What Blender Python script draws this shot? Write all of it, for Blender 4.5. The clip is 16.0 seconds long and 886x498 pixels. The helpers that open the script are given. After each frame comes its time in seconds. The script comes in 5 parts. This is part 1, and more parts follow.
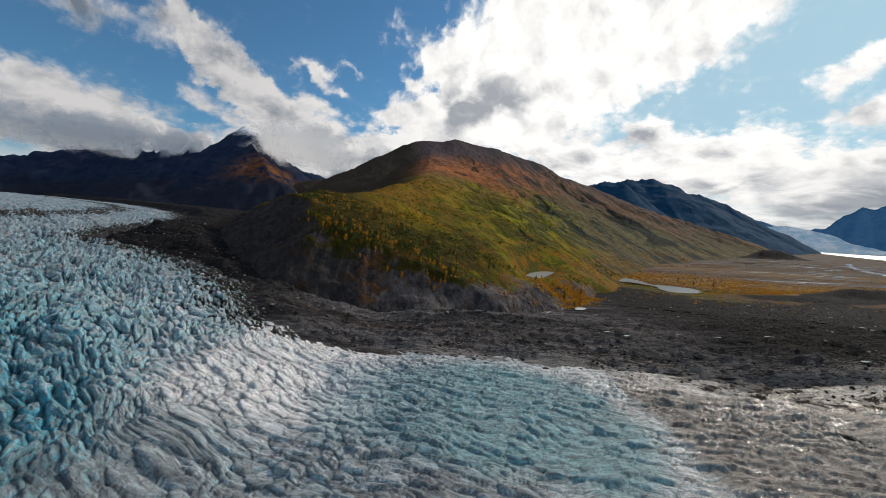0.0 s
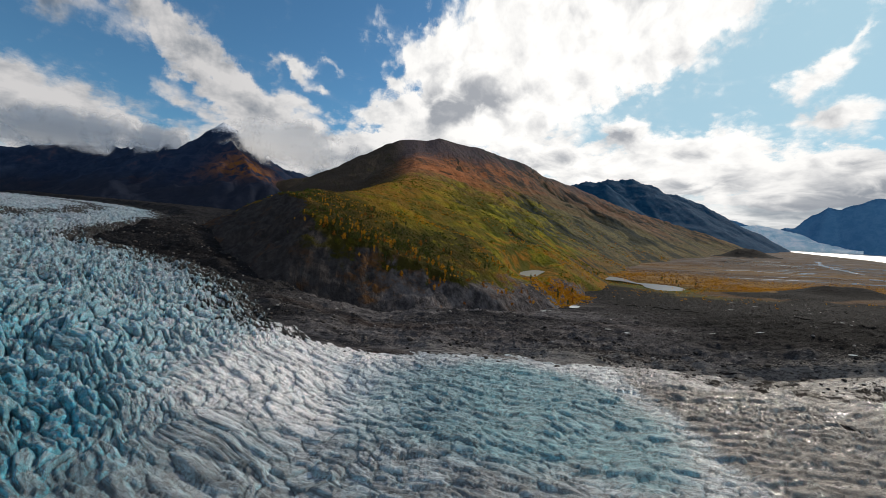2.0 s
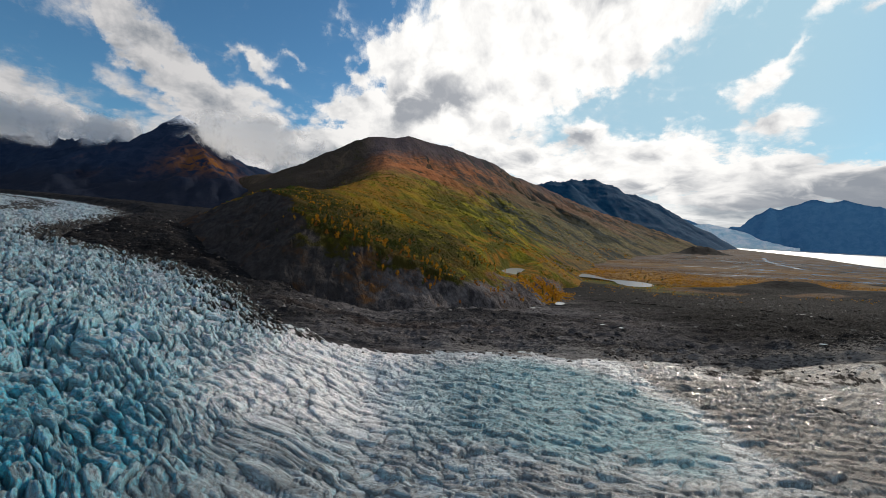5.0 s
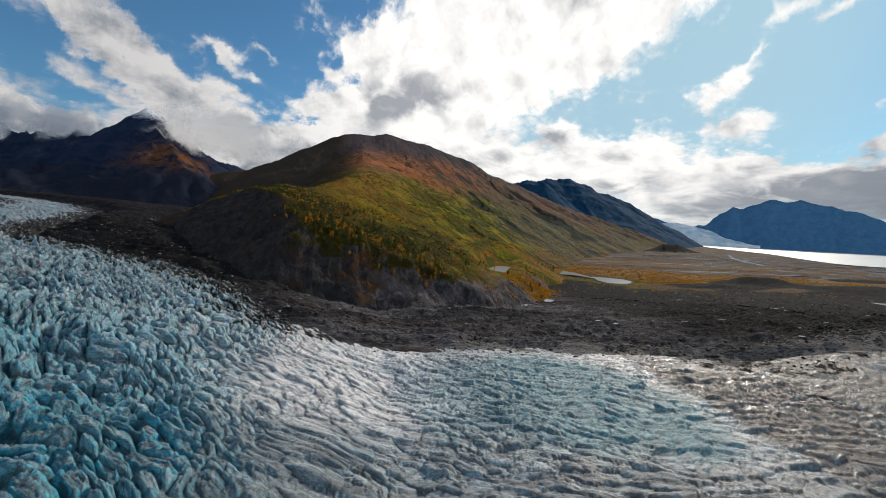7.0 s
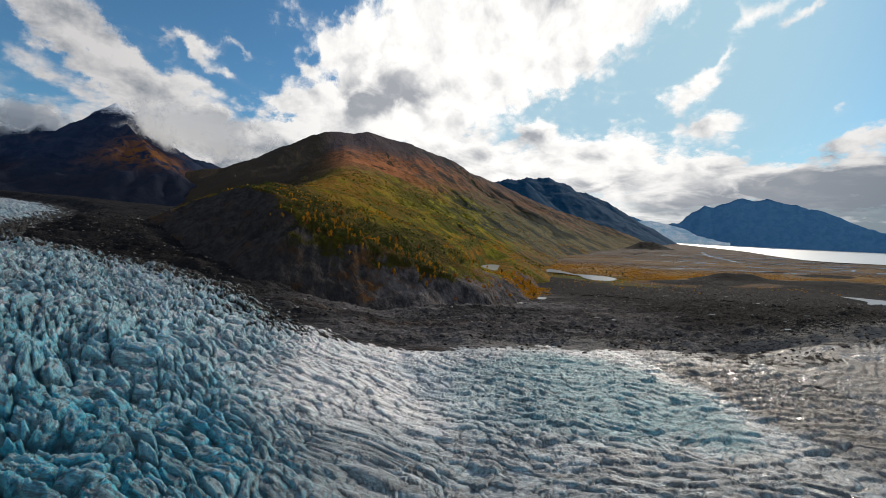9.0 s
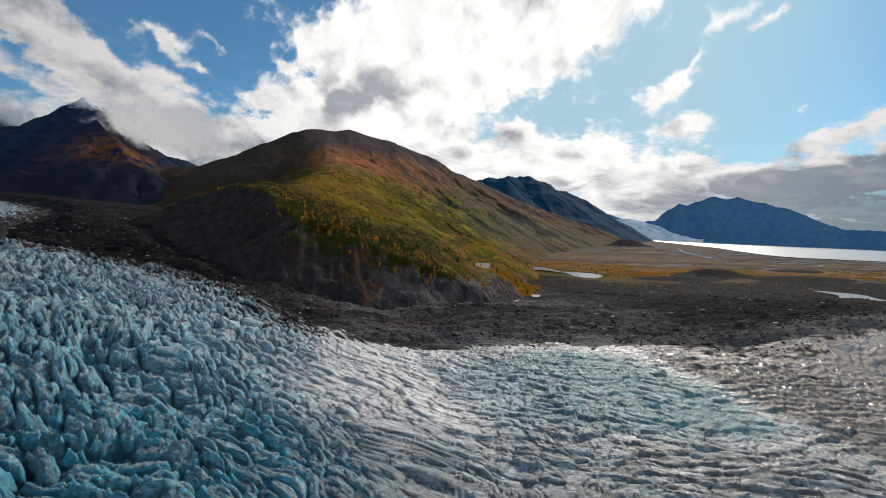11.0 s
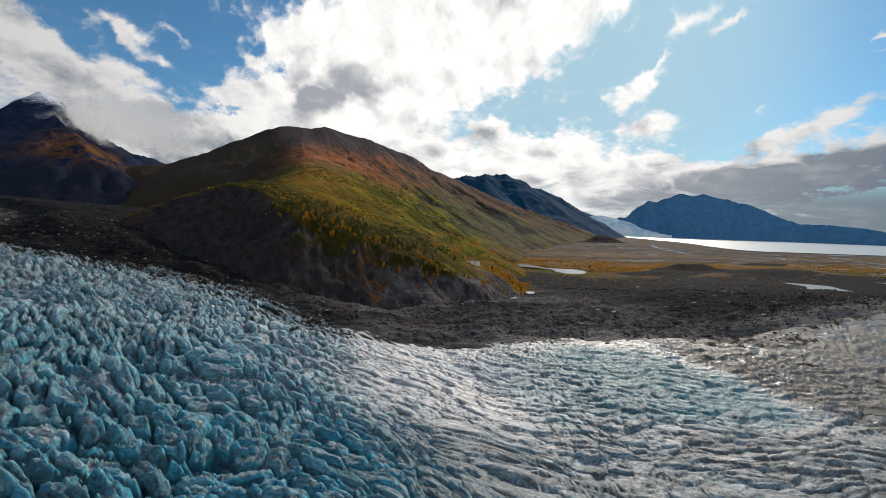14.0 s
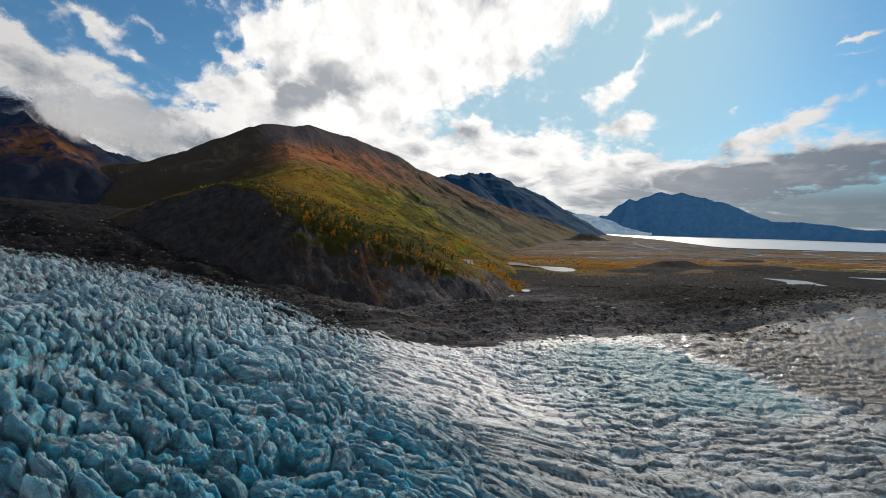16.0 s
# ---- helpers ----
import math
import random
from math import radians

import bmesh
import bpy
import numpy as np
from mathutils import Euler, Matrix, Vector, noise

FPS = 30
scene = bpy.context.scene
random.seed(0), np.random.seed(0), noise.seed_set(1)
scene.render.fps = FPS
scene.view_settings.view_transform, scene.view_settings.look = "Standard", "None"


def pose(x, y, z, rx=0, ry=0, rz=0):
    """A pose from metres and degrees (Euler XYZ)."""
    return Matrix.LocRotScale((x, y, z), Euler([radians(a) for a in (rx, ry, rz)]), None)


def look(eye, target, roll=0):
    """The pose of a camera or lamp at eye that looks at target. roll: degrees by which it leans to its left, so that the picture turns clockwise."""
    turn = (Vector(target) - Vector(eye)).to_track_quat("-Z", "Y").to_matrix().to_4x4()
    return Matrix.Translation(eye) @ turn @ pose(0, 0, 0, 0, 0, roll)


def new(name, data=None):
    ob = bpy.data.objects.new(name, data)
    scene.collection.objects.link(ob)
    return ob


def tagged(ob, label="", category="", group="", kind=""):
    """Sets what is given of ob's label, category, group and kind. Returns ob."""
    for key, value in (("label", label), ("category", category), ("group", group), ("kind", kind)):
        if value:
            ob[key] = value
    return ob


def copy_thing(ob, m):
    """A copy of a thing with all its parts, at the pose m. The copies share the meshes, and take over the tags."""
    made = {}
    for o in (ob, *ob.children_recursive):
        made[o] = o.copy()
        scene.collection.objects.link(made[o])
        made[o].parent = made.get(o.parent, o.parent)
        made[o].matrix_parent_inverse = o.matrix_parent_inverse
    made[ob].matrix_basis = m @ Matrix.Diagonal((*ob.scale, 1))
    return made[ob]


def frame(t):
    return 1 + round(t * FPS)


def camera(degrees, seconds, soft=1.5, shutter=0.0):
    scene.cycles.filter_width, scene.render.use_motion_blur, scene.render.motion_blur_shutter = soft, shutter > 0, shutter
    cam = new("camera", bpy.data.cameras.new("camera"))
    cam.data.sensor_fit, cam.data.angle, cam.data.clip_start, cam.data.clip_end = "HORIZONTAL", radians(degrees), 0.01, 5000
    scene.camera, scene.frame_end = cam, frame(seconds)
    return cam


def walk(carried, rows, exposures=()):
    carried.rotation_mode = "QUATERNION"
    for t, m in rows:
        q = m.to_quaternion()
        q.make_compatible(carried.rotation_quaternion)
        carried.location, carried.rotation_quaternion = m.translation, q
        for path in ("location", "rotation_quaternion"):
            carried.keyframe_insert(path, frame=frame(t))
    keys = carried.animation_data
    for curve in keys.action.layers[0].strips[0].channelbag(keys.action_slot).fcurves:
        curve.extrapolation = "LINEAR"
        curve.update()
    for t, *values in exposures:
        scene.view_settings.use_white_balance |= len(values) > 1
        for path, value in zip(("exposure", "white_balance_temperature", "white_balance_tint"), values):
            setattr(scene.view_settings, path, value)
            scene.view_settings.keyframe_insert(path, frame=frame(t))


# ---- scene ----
cam = camera(95.1, 16.0, soft=0.6)
METRES, EYE, TILT, LEAN, TURN = 110.0, 72.0, -3.0, -2.5, 0.0
ROWS = [
    (0.0, 0.0, 0.0, 0.0, 0.0, 0.0, -0.0),
    (0.5, -0.0258, -0.0006, 0.0003, -0.76, -0.03, 0.01),
    (1.0, -0.0539, -0.0009, 0.0005, -1.49, -0.05, 0.04),
    (1.5, -0.0832, -0.0012, 0.0009, -2.05, -0.07, 0.06),
    (2.0, -0.1142, -0.0011, 0.0017, -2.52, -0.13, 0.09),
    (2.5, -0.1458, -0.0008, 0.0032, -3.11, -0.17, 0.11),
    (3.0, -0.1783, -0.0003, 0.0039, -3.9, -0.23, 0.13),
    (3.5, -0.2113, 0.0008, 0.0048, -4.61, -0.28, 0.17),
    (4.0, -0.2442, 0.0022, 0.0061, -5.31, -0.31, 0.18),
    (4.5, -0.2764, 0.0039, 0.0072, -6.3, -0.37, 0.22),
    (5.0, -0.3096, 0.0062, 0.0076, -7.38, -0.42, 0.23),
    (7.5, -0.4743, 0.0226, 0.01, -11.59, -0.73, 0.45),
    (8.0, -0.5064, 0.0273, 0.0111, -12.36, -0.79, 0.52),
    (8.5, -0.5385, 0.0324, 0.0125, -13.1, -0.84, 0.56),
    (9.0, -0.5699, 0.0377, 0.0135, -13.7, -0.9, 0.64),
    (11.5, -0.7265, 0.0709, 0.0213, -17.08, -1.23, 1.08),
    (12.0, -0.7561, 0.0782, 0.0225, -17.63, -1.29, 1.19),
    (12.5, -0.7851, 0.0861, 0.0244, -18.22, -1.35, 1.3),
    (13.0, -0.8138, 0.0941, 0.0259, -18.74, -1.4, 1.4),
    (13.5, -0.8425, 0.1024, 0.0285, -19.29, -1.46, 1.51),
    (14.0, -0.8705, 0.1109, 0.0307, -19.94, -1.53, 1.59),
    (14.5, -0.8983, 0.1196, 0.0326, -20.57, -1.6, 1.66),
    (15.0, -0.9263, 0.1287, 0.0338, -21.22, -1.67, 1.72),
    (15.5, -0.9544, 0.138, 0.0346, -21.7, -1.72, 1.8),
    (16.0, -0.9821, 0.1476, 0.0366, -22.29, -1.79, 1.89),
]
walk(cam, [(t, pose(0, 0, EYE, TILT, LEAN, TURN) @ pose(METRES * x, METRES * y, METRES * z, 90 + pitch, roll, yaw)) for t, x, y, z, yaw, pitch, roll in ROWS],
     exposures=[(0.0, 0.25), (16.0, 0.25)])

# ---------------------------------------------------------------- sky, sun, exposure
SUN_AZ, SUN_EL = radians(48.0), radians(29.0)


class Graph:
    """Short hand for building shader node trees."""

    def __init__(self, tree):
        self.tree = tree
        tree.nodes.clear()

    def add(self, kind, **sets):
        n = self.tree.nodes.new(kind)
        for key, value in sets.items():
            if key == "operation":
                n.operation = value
            elif key == "data_type":
                n.data_type = value
            elif key == "noise_type":
                n.noise_type = value
            elif key == "feature":
                n.feature = value
            elif key == "attribute_name":
                n.attribute_name = value
            elif key == "blend_type":
                n.blend_type = value
        return n

    def put(self, socket, value):
        if isinstance(value, bpy.types.NodeSocket):
            self.tree.links.new(value, socket)
        elif isinstance(value, (tuple, list)) and socket.type == "RGBA" and len(value) == 3:
            socket.default_value = (*value, 1)
        else:
            socket.default_value = value

    def math(self, op, a, b=0.0, c=0.0, clamp=False):
        n = self.add("ShaderNodeMath", operation=op)
        n.use_clamp = clamp
        for i, v in enumerate((a, b, c)):
            self.put(n.inputs[i], v)
        return n.outputs[0]

    def vec(self, op, a, b=(0, 0, 0)):
        n = self.add("ShaderNodeVectorMath", operation=op)
        self.put(n.inputs[0], a)
        self.put(n.inputs[1], b)
        return n.outputs["Value"] if op in ("DOT_PRODUCT", "LENGTH") else n.outputs[0]

    def mix(self, f, a, b, blend="MIX"):
        n = self.add("ShaderNodeMix", data_type="RGBA", blend_type=blend)
        self.put(n.inputs[0], f)
        self.put(n.inputs[6], a)
        self.put(n.inputs[7], b)
        return n.outputs[2]

    def step(self, x, lo, hi, a=0.0, b=1.0):
        n = self.add("ShaderNodeMapRange")
        n.interpolation_type = "SMOOTHSTEP"
        for i, v in enumerate((x, lo, hi, a, b)):
            self.put(n.inputs[i], v)
        return n.outputs[0]

    def noise(self, p, scale, detail=4.0, rough=0.55, warp=0.0, kind="FBM"):
        n = self.add("ShaderNodeTexNoise", noise_type=kind)
        self.put(n.inputs["Vector"], p)
        for key, v in (("Scale", scale), ("Detail", detail), ("Roughness", rough), ("Distortion", warp)):
            self.put(n.inputs[key], v)
        return n.outputs[0]

    def cells(self, p, scale, feature="F1"):
        n = self.add("ShaderNodeTexVoronoi", feature=feature)
        self.put(n.inputs["Vector"], p)
        self.put(n.inputs["Scale"], scale)
        return n.outputs["Distance"]

    def scaled(self, p, s):
        return self.vec("MULTIPLY", p, s)

    def attr(self, name):
        n = self.add("ShaderNodeAttribute", attribute_name=name)
        return n.outputs["Fac"]

    def xyz(self, p):
        n = self.add("ShaderNodeSeparateXYZ")
        self.put(n.inputs[0], p)
        return n.outputs

    def join(self, x, y, z):
        n = self.add("ShaderNodeCombineXYZ")
        for i, v in enumerate((x, y, z)):
            self.put(n.inputs[i], v)
        return n.outputs[0]


def make_world():
    world = bpy.data.worlds.new("sky")
    scene.world = world
    world.use_nodes = True
    g = Graph(world.node_tree)
    sky = g.add("ShaderNodeTexSky")
    sky.sky_type, sky.sun_disc = "NISHITA", False
    sky.sun_elevation, sky.sun_rotation = SUN_EL, SUN_AZ
    sky.altitude, sky.air_density, sky.dust_density, sky.ozone_density = 100, 1.0, 0.3, 2.0
    way = g.add("ShaderNodeTexCoord").outputs["Generated"]
    x, y, z = g.xyz(way)
    az = g.math("MULTIPLY", g.math("ARCTAN2", x, y), 180 / math.pi)
    el = g.math("MULTIPLY", g.math("ARCSINE", z), 180 / math.pi)
    # the cloud deck: broad banks, small puffs and grey folds (azimuth, elevation, half width, half height, slant, weight)
    banks = [
        (15, 25, 16, 7.5, 0.25, 1.5), (33, 29, 15, 5.0, 0.18, 1.4), (8, 16.5, 9, 4.5, 0.1, 1.2), (-6, 9.5, 9, 4.2, 0.3, 1.35), (-25.5, 15.4, 8, 3.0, -0.72, 1.2), (-19, 9.5, 6, 3.8, -0.5, 1.3),
        (-40, 20.0, 9, 2.2, -0.12, 0.62), (-33.5, 23, 2.6, 3, -1.0, 0.55), (-43, 8.8, 11, 3.4, -0.1, 1.35), (-32, 7.6, 6, 2.4, -0.2, 1.1), (22, 8.5, 9, 3.8, 0.0, 1.15),
        (35, 8.4, 8, 3.6, -0.1, 1.1), (46, 6.6, 8, 2.6, 0.0, 1.1), (62, 6.6, 12, 2.9, 0.08, 1.2), (26, 19, 7, 2.4, 0.3, 0.5),
    ]
    puffs = [
        (-45.5, 13.0, 3.4, 0.8, -0.1, 0.8), (-30.5, 13.2, 3.0, 0.9, -0.4, 0.75), (-17.6, 15.3, 3.0, 0.9, -0.15, 0.75), (-18.1, 19.4, 2.2, 1.2, -0.2, 0.9), (-13.4, 20.0, 1.8, 0.6, -0.45, 0.65), (-14.9, 17.1, 1.7, 0.6, -0.35, 0.7),
        (-5.3, 18.6, 1.2, 0.5, -0.4, 0.55), (44.4, 17.0, 3.2, 1.7, 0.5, 1.0), (45.5, 12.7, 3.6, 1.2, 0.1, 1.0), (25.5, 13.2, 2.6, 1.3, 0.2, 0.95), (49.5, 23.6, 3.2, 1.0, 0.3, 0.8),
        (53.6, 22.8, 1.8, 0.7, 0.4, 0.7), (47, 20.6, 0.7, 1.3, 1.2, 0.6), (56.8, 13.4, 1.2, 0.9, 0.6, 0.7), (63.8, 12.4, 4.2, 1.1, 0.38, 0.9),
    ]
    streaks = [(66.5, 18.4, 2.4, 0.3, 0.12, 0.8), (66.8, 17.2, 2.0, 0.22, 0.0, 0.7)]
    folds = [
        (4.5, 17.2, 5.0, 2.3, 0.2, 1.25), (-8, 8.2, 7, 1.8, 0.2, 0.55), (25.4, 12.7, 2.3, 0.9, 0.1, 0.95), (17.5, 9.8, 4, 0.9, 0.0, 0.75), (34, 6.4, 5, 1.1, 0.0, 0.55), (47, 8.6, 2.4, 0.6, 0.0, 0.6), (53, 4.6, 8, 2.0, 0.1, 1.15),
        (67, 4.4, 9, 3.2, 0.0, 2.1), (60, 7.4, 8, 0.7, 0.15, 0.8), (28, 28.5, 3, 1.2, 0.0, 0.6), (-42, 7.2, 10, 1.5, 0.0, 0.75), (-40, 19.0, 10, 3.0, 0.0, 0.7), (-21, 8.2, 5, 1.2, -0.4, 0.4),
    ]

    def cover(shapes):
        """The sum of soft ellipses at the current place."""
        total = None
        for a, e, wide, high, slant, weight in shapes:
            da = g.math("MULTIPLY_ADD", az, 1 / wide, -a / wide)
            de = g.math("MULTIPLY_ADD", el, 1 / high, -e / high)
            de = g.math("MULTIPLY_ADD", da, -slant * wide / high, de)
            r2 = g.math("ADD", g.math("MULTIPLY", da, da), g.math("MULTIPLY", de, de))
            b = g.math("MULTIPLY", g.math("EXPONENT", g.math("MULTIPLY", r2, -0.8)), weight)
            total = b if total is None else g.math("ADD", total, b)
        return total

    low = g.math("LOGARITHM", g.math("MAXIMUM", g.math("MULTIPLY_ADD", el, 0.25, 1.0), 0.3), math.e)
    p = g.join(g.math("MULTIPLY", az, 0.05), g.math("MULTIPLY", low, 1.25), 0.0)
    n = g.noise(p, 2.0, 11.0, 0.62, 0.1)
    n2 = g.noise(g.vec("ADD", p, (3, 5, 0)), 2.6, 7.0, 0.62)
    # ragged outlines: the shapes are looked up at a place pushed about by the noise, the small ones less
    plain_az, plain_el = az, el
    push_az = g.math("ADD", g.math("MULTIPLY_ADD", n, 10.0, -5.0), g.math("MULTIPLY_ADD", g.noise(p, 8.0, 7.0, 0.68), 6.0, -3.0))
    push_el = g.math("ADD", g.math("MULTIPLY_ADD", n2, 6.0, -3.0), g.math("MULTIPLY_ADD", g.noise(g.vec("ADD", p, (7, 2, 0)), 8.0, 7.0, 0.68), 4.4, -2.2))
    az, el = g.math("ADD", az, push_az), g.math("ADD", el, push_el)
    total = cover(banks)
    az, el = g.math("MULTIPLY_ADD", push_az, 0.4, plain_az), g.math("MULTIPLY_ADD", push_el, 0.4, plain_el)
    total = g.math("ADD", total, g.math("ADD", cover(puffs), cover(streaks)))
    az, el = plain_az, plain_el
    bent = g.vec("ADD", p, g.scaled(g.join(n, n2, 0.0), (0.35, 0.35, 0)))
    puff = g.math("ADD", g.math("MULTIPLY", g.cells(bent, 7.0), -0.20), g.math("MULTIPLY", g.cells(g.vec("ADD", bent, (0.3, 0.7, 0)), 17.0), -0.14))
    n = g.math("ADD", n, g.math("ADD", puff, 0.135))
    fold = g.noise(p, 5.0, 8.0, 0.62, 0.5)
    wisp = g.noise(g.vec("MULTIPLY", p, (1.0, 2.2, 1.0)), 3.4, 9.0, 0.66, 0.9)
    dens = g.math("ADD", g.math("MULTIPLY_ADD", n, 2.1, -1.38), total)
    # unseen cloud cover behind the view, added as fill light
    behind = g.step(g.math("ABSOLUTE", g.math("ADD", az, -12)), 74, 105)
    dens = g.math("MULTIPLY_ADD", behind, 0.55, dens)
    s = (math.sin(SUN_AZ - 0.40) * math.cos(SUN_EL), math.cos(SUN_AZ - 0.40) * math.cos(SUN_EL), math.sin(SUN_EL))
    near = g.vec("DOT_PRODUCT", way, s)
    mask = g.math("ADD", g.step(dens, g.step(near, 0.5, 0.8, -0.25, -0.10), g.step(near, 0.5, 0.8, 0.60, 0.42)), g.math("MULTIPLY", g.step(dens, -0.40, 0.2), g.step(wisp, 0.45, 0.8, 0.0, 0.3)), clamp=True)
    mask = g.math("MAXIMUM", mask, g.step(el, 8.0, 3.0, 0.0, 0.95))
    # light through and on the clouds: bright towards the sun, grey where deep
    glow = g.step(near, 0.62, 0.98)
    soft = g.noise(p, 4.2, 4.0, 0.5, 0.6)
    shade = g.math("ADD", g.math("MULTIPLY", cover(folds), g.step(soft, 0.3, 0.62, 0.45, 1.15)), g.math("ADD", g.math("MULTIPLY_ADD", soft, 1.6, -0.8), g.math("MULTIPLY_ADD", fold, 0.6, -0.3)))
    shade = g.math("ADD", shade, g.math("MULTIPLY", g.math("MULTIPLY_ADD", dens, 0.35, -0.2), g.step(near, 0.95, 0.75)))
    shade = g.math("MULTIPLY_ADD", g.math("MULTIPLY", g.step(el, 6.5, 3.0), g.step(near, 0.97, 0.80)), 0.5, shade)
    deep = g.step(g.math("ADD", shade, g.math("MULTIPLY", puff, -0.9)), 0.0, 1.15)
    relief = g.math("SUBTRACT", g.noise(g.vec("ADD", p, (0.075, 0.06, 0)), 3.2, 8.0, 0.6, 0.2), g.noise(p, 3.2, 8.0, 0.6, 0.2))
    deep = g.math("ADD", deep, g.math("MULTIPLY", relief, g.math("MULTIPLY", g.step(el, 4.0, 13.0, 0.35, 1.0), g.math("MULTIPLY_ADD", glow, -0.7, 2.0))), clamp=True)
    white = g.mix(glow, (0.53, 0.52, 0.52), (0.90, 0.885, 0.86))
    # clouds opposite the sun whitened, extra fill for the near faces
    back_fill = g.step(near, 0.15, -0.55)
    white = g.mix(back_fill, white, (1.05, 1.04, 1.03))
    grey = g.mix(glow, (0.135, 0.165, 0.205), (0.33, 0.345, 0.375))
    grey = g.mix(back_fill, grey, (0.55, 0.56, 0.58))
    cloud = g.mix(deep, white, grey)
    haze = g.vec("DOT_PRODUCT", way, (math.sin(SUN_AZ - 0.25) * math.cos(0.33), math.cos(SUN_AZ - 0.25) * math.cos(0.33), math.sin(0.33)))
    back = g.add("ShaderNodeBackground")
    g.put(back.inputs[0], g.mix(g.math("MULTIPLY", g.step(haze, 0.84, 0.985), 0.85), g.mix(1.0, sky.outputs[0], (0.66, 1.10, 1.28), "MULTIPLY"), (6.0, 8.8, 10.2)))
    back.inputs[1].default_value = 0.06
    fluff = g.add("ShaderNodeBackground")
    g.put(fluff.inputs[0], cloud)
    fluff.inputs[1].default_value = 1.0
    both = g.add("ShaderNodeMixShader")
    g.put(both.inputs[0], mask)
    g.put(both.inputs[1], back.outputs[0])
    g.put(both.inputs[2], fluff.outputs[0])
    out = g.add("ShaderNodeOutputWorld")
    g.put(out.inputs[0], both.outputs[0])


make_world()
sun_data = bpy.data.lights.new("sun", "SUN")
sun_data.energy, sun_data.angle, sun_data.color = 2.7, radians(4.0), (1.0, 0.89, 0.75)
sun = new("sun", sun_data)
sun.matrix_world = look((0, 0, 0), (-math.sin(SUN_AZ) * math.cos(SUN_EL), -math.cos(SUN_AZ) * math.cos(SUN_EL), -math.sin(SUN_EL)))


# ---------------------------------------------------------------- number fields for the land
TABLE = np.random.RandomState(7).rand(256, 256)


def smooth(x, lo, hi):
    s = np.clip((x - lo) / (hi - lo), 0, 1)
    return s * s * (3 - 2 * s)


def value_noise(x, y, seed=0):
    x, y = x + seed * 17.31, y + seed * 5.77
    i, j = np.floor(x).astype(int), np.floor(y).astype(int)
    u, v = x - i, y - j
    u, v = u * u * u * (u * (6 * u - 15) + 10), v * v * v * (v * (6 * v - 15) + 10)
    i0, i1, j0, j1 = i & 255, (i + 1) & 255, j & 255, (j + 1) & 255
    a = TABLE[i0, j0] * (1 - u) + TABLE[i1, j0] * u
    b = TABLE[i0, j1] * (1 - u) + TABLE[i1, j1] * u
    return a * (1 - v) + b * v


def fbm(x, y, octaves=5, gain=0.5, seed=0):
    total, amp, norm = 0, 1.0, 0.0
    for k in range(octaves):
        total = total + amp * value_noise(x * 1.97 ** k, y * 1.97 ** k, seed + k)
        norm, amp = norm + amp, amp * gain
    return total / norm


def ridged(x, y, octaves=4, gain=0.5, seed=0):
    total, amp, norm = 0, 1.0, 0.0
    for k in range(octaves):
        total = total + amp * (1 - np.abs(2 * value_noise(x * 2.03 ** k, y * 2.03 ** k, seed + k) - 1))
        norm, amp = norm + amp, amp * gain
    return total / norm


def cellular(x, y, seed=0):
    """Distances to the nearest and the second cell point, a random number of the nearest cell, and the way from its point."""
    i, j = np.floor(x).astype(int), np.floor(y).astype(int)
    f1, f2, who = np.full(x.shape, 9.0), np.full(x.shape, 9.0), np.zeros(x.shape)
    ox, oy = np.zeros(x.shape), np.zeros(x.shape)
    for a in (-1, 0, 1):
        for b in (-1, 0, 1):
            ci, cj = (i + a + seed * 31) & 255, (j + b + seed * 57) & 255
            dx, dy = x - (i + a + TABLE[ci, cj]), y - (j + b + TABLE[cj, ci])
            d = np.hypot(dx, dy)
            closer = d < f1
            f2 = np.where(closer, f1, np.minimum(f2, d))
            who = np.where(closer, TABLE[ci, (cj + 91) & 255], who)
            ox, oy = np.where(closer, dx, ox), np.where(closer, dy, oy)
            f1 = np.where(closer, d, f1)
    return f1, f2, who, ox, oy


def along(x, y, line):
    """Distance to a line of points, how far along it, and on which side (left of its run is positive)."""
    best, where, side = np.full(x.shape, 1e9), np.zeros(x.shape), np.ones(x.shape)
    run = 0.0
    for (ax, ay), (bx, by) in zip(line[:-1], line[1:]):
        dx, dy = bx - ax, by - ay
        size = math.hypot(dx, dy)
        s = np.clip(((x - ax) * dx + (y - ay) * dy) / size ** 2, 0, 1)
        d = np.hypot(x - ax - s * dx, y - ay - s * dy)
        cross = dx * (y - ay) - dy * (x - ax)
        nearer = d < best - 1e-6
        best = np.where(nearer, d, best)
        where = np.where(nearer, run + s * size, where)
        side = np.where(nearer, np.sign(cross), side)
        run += size
    return best, where, side


# the edge of the ice, from the far west round the moraine to the east
ICE_EDGE = [(-2600, 2500), (-900, 1230), (-560, 880), (-400, 640), (-325, 480), (-280, 362), (-249, 308), (-200, 293), (-150, 275),
            (-109, 241), (-80, 194), (-57, 180), (-28, 178), (10, 179), (50, 178), (95, 175), (150, 172), (230, 188), (342, 201), (420, 202), (700, 150), (1500, -200), (4000, -1200)]
# the foot of the cut bank, from the west to the east
BANK_FOOT = [(-260, 480), (-200, 370), (-160, 306), (-105, 262), (-50, 262), (-8, 272), (40, 291), (76, 318), (104, 352), (128, 392), (150, 440), (190, 500), (216, 560), (240, 640)]


# a line down the ice, along which it flows
FLOW = [(-1500, 2300), (-600, 860), (-330, 460), (-235, 320), (-165, 212), (-118, 143), (-88, 110), (-52, 84), (-10, 68), (45, 60), (120, 62), (220, 75), (400, 100), (900, 120)]


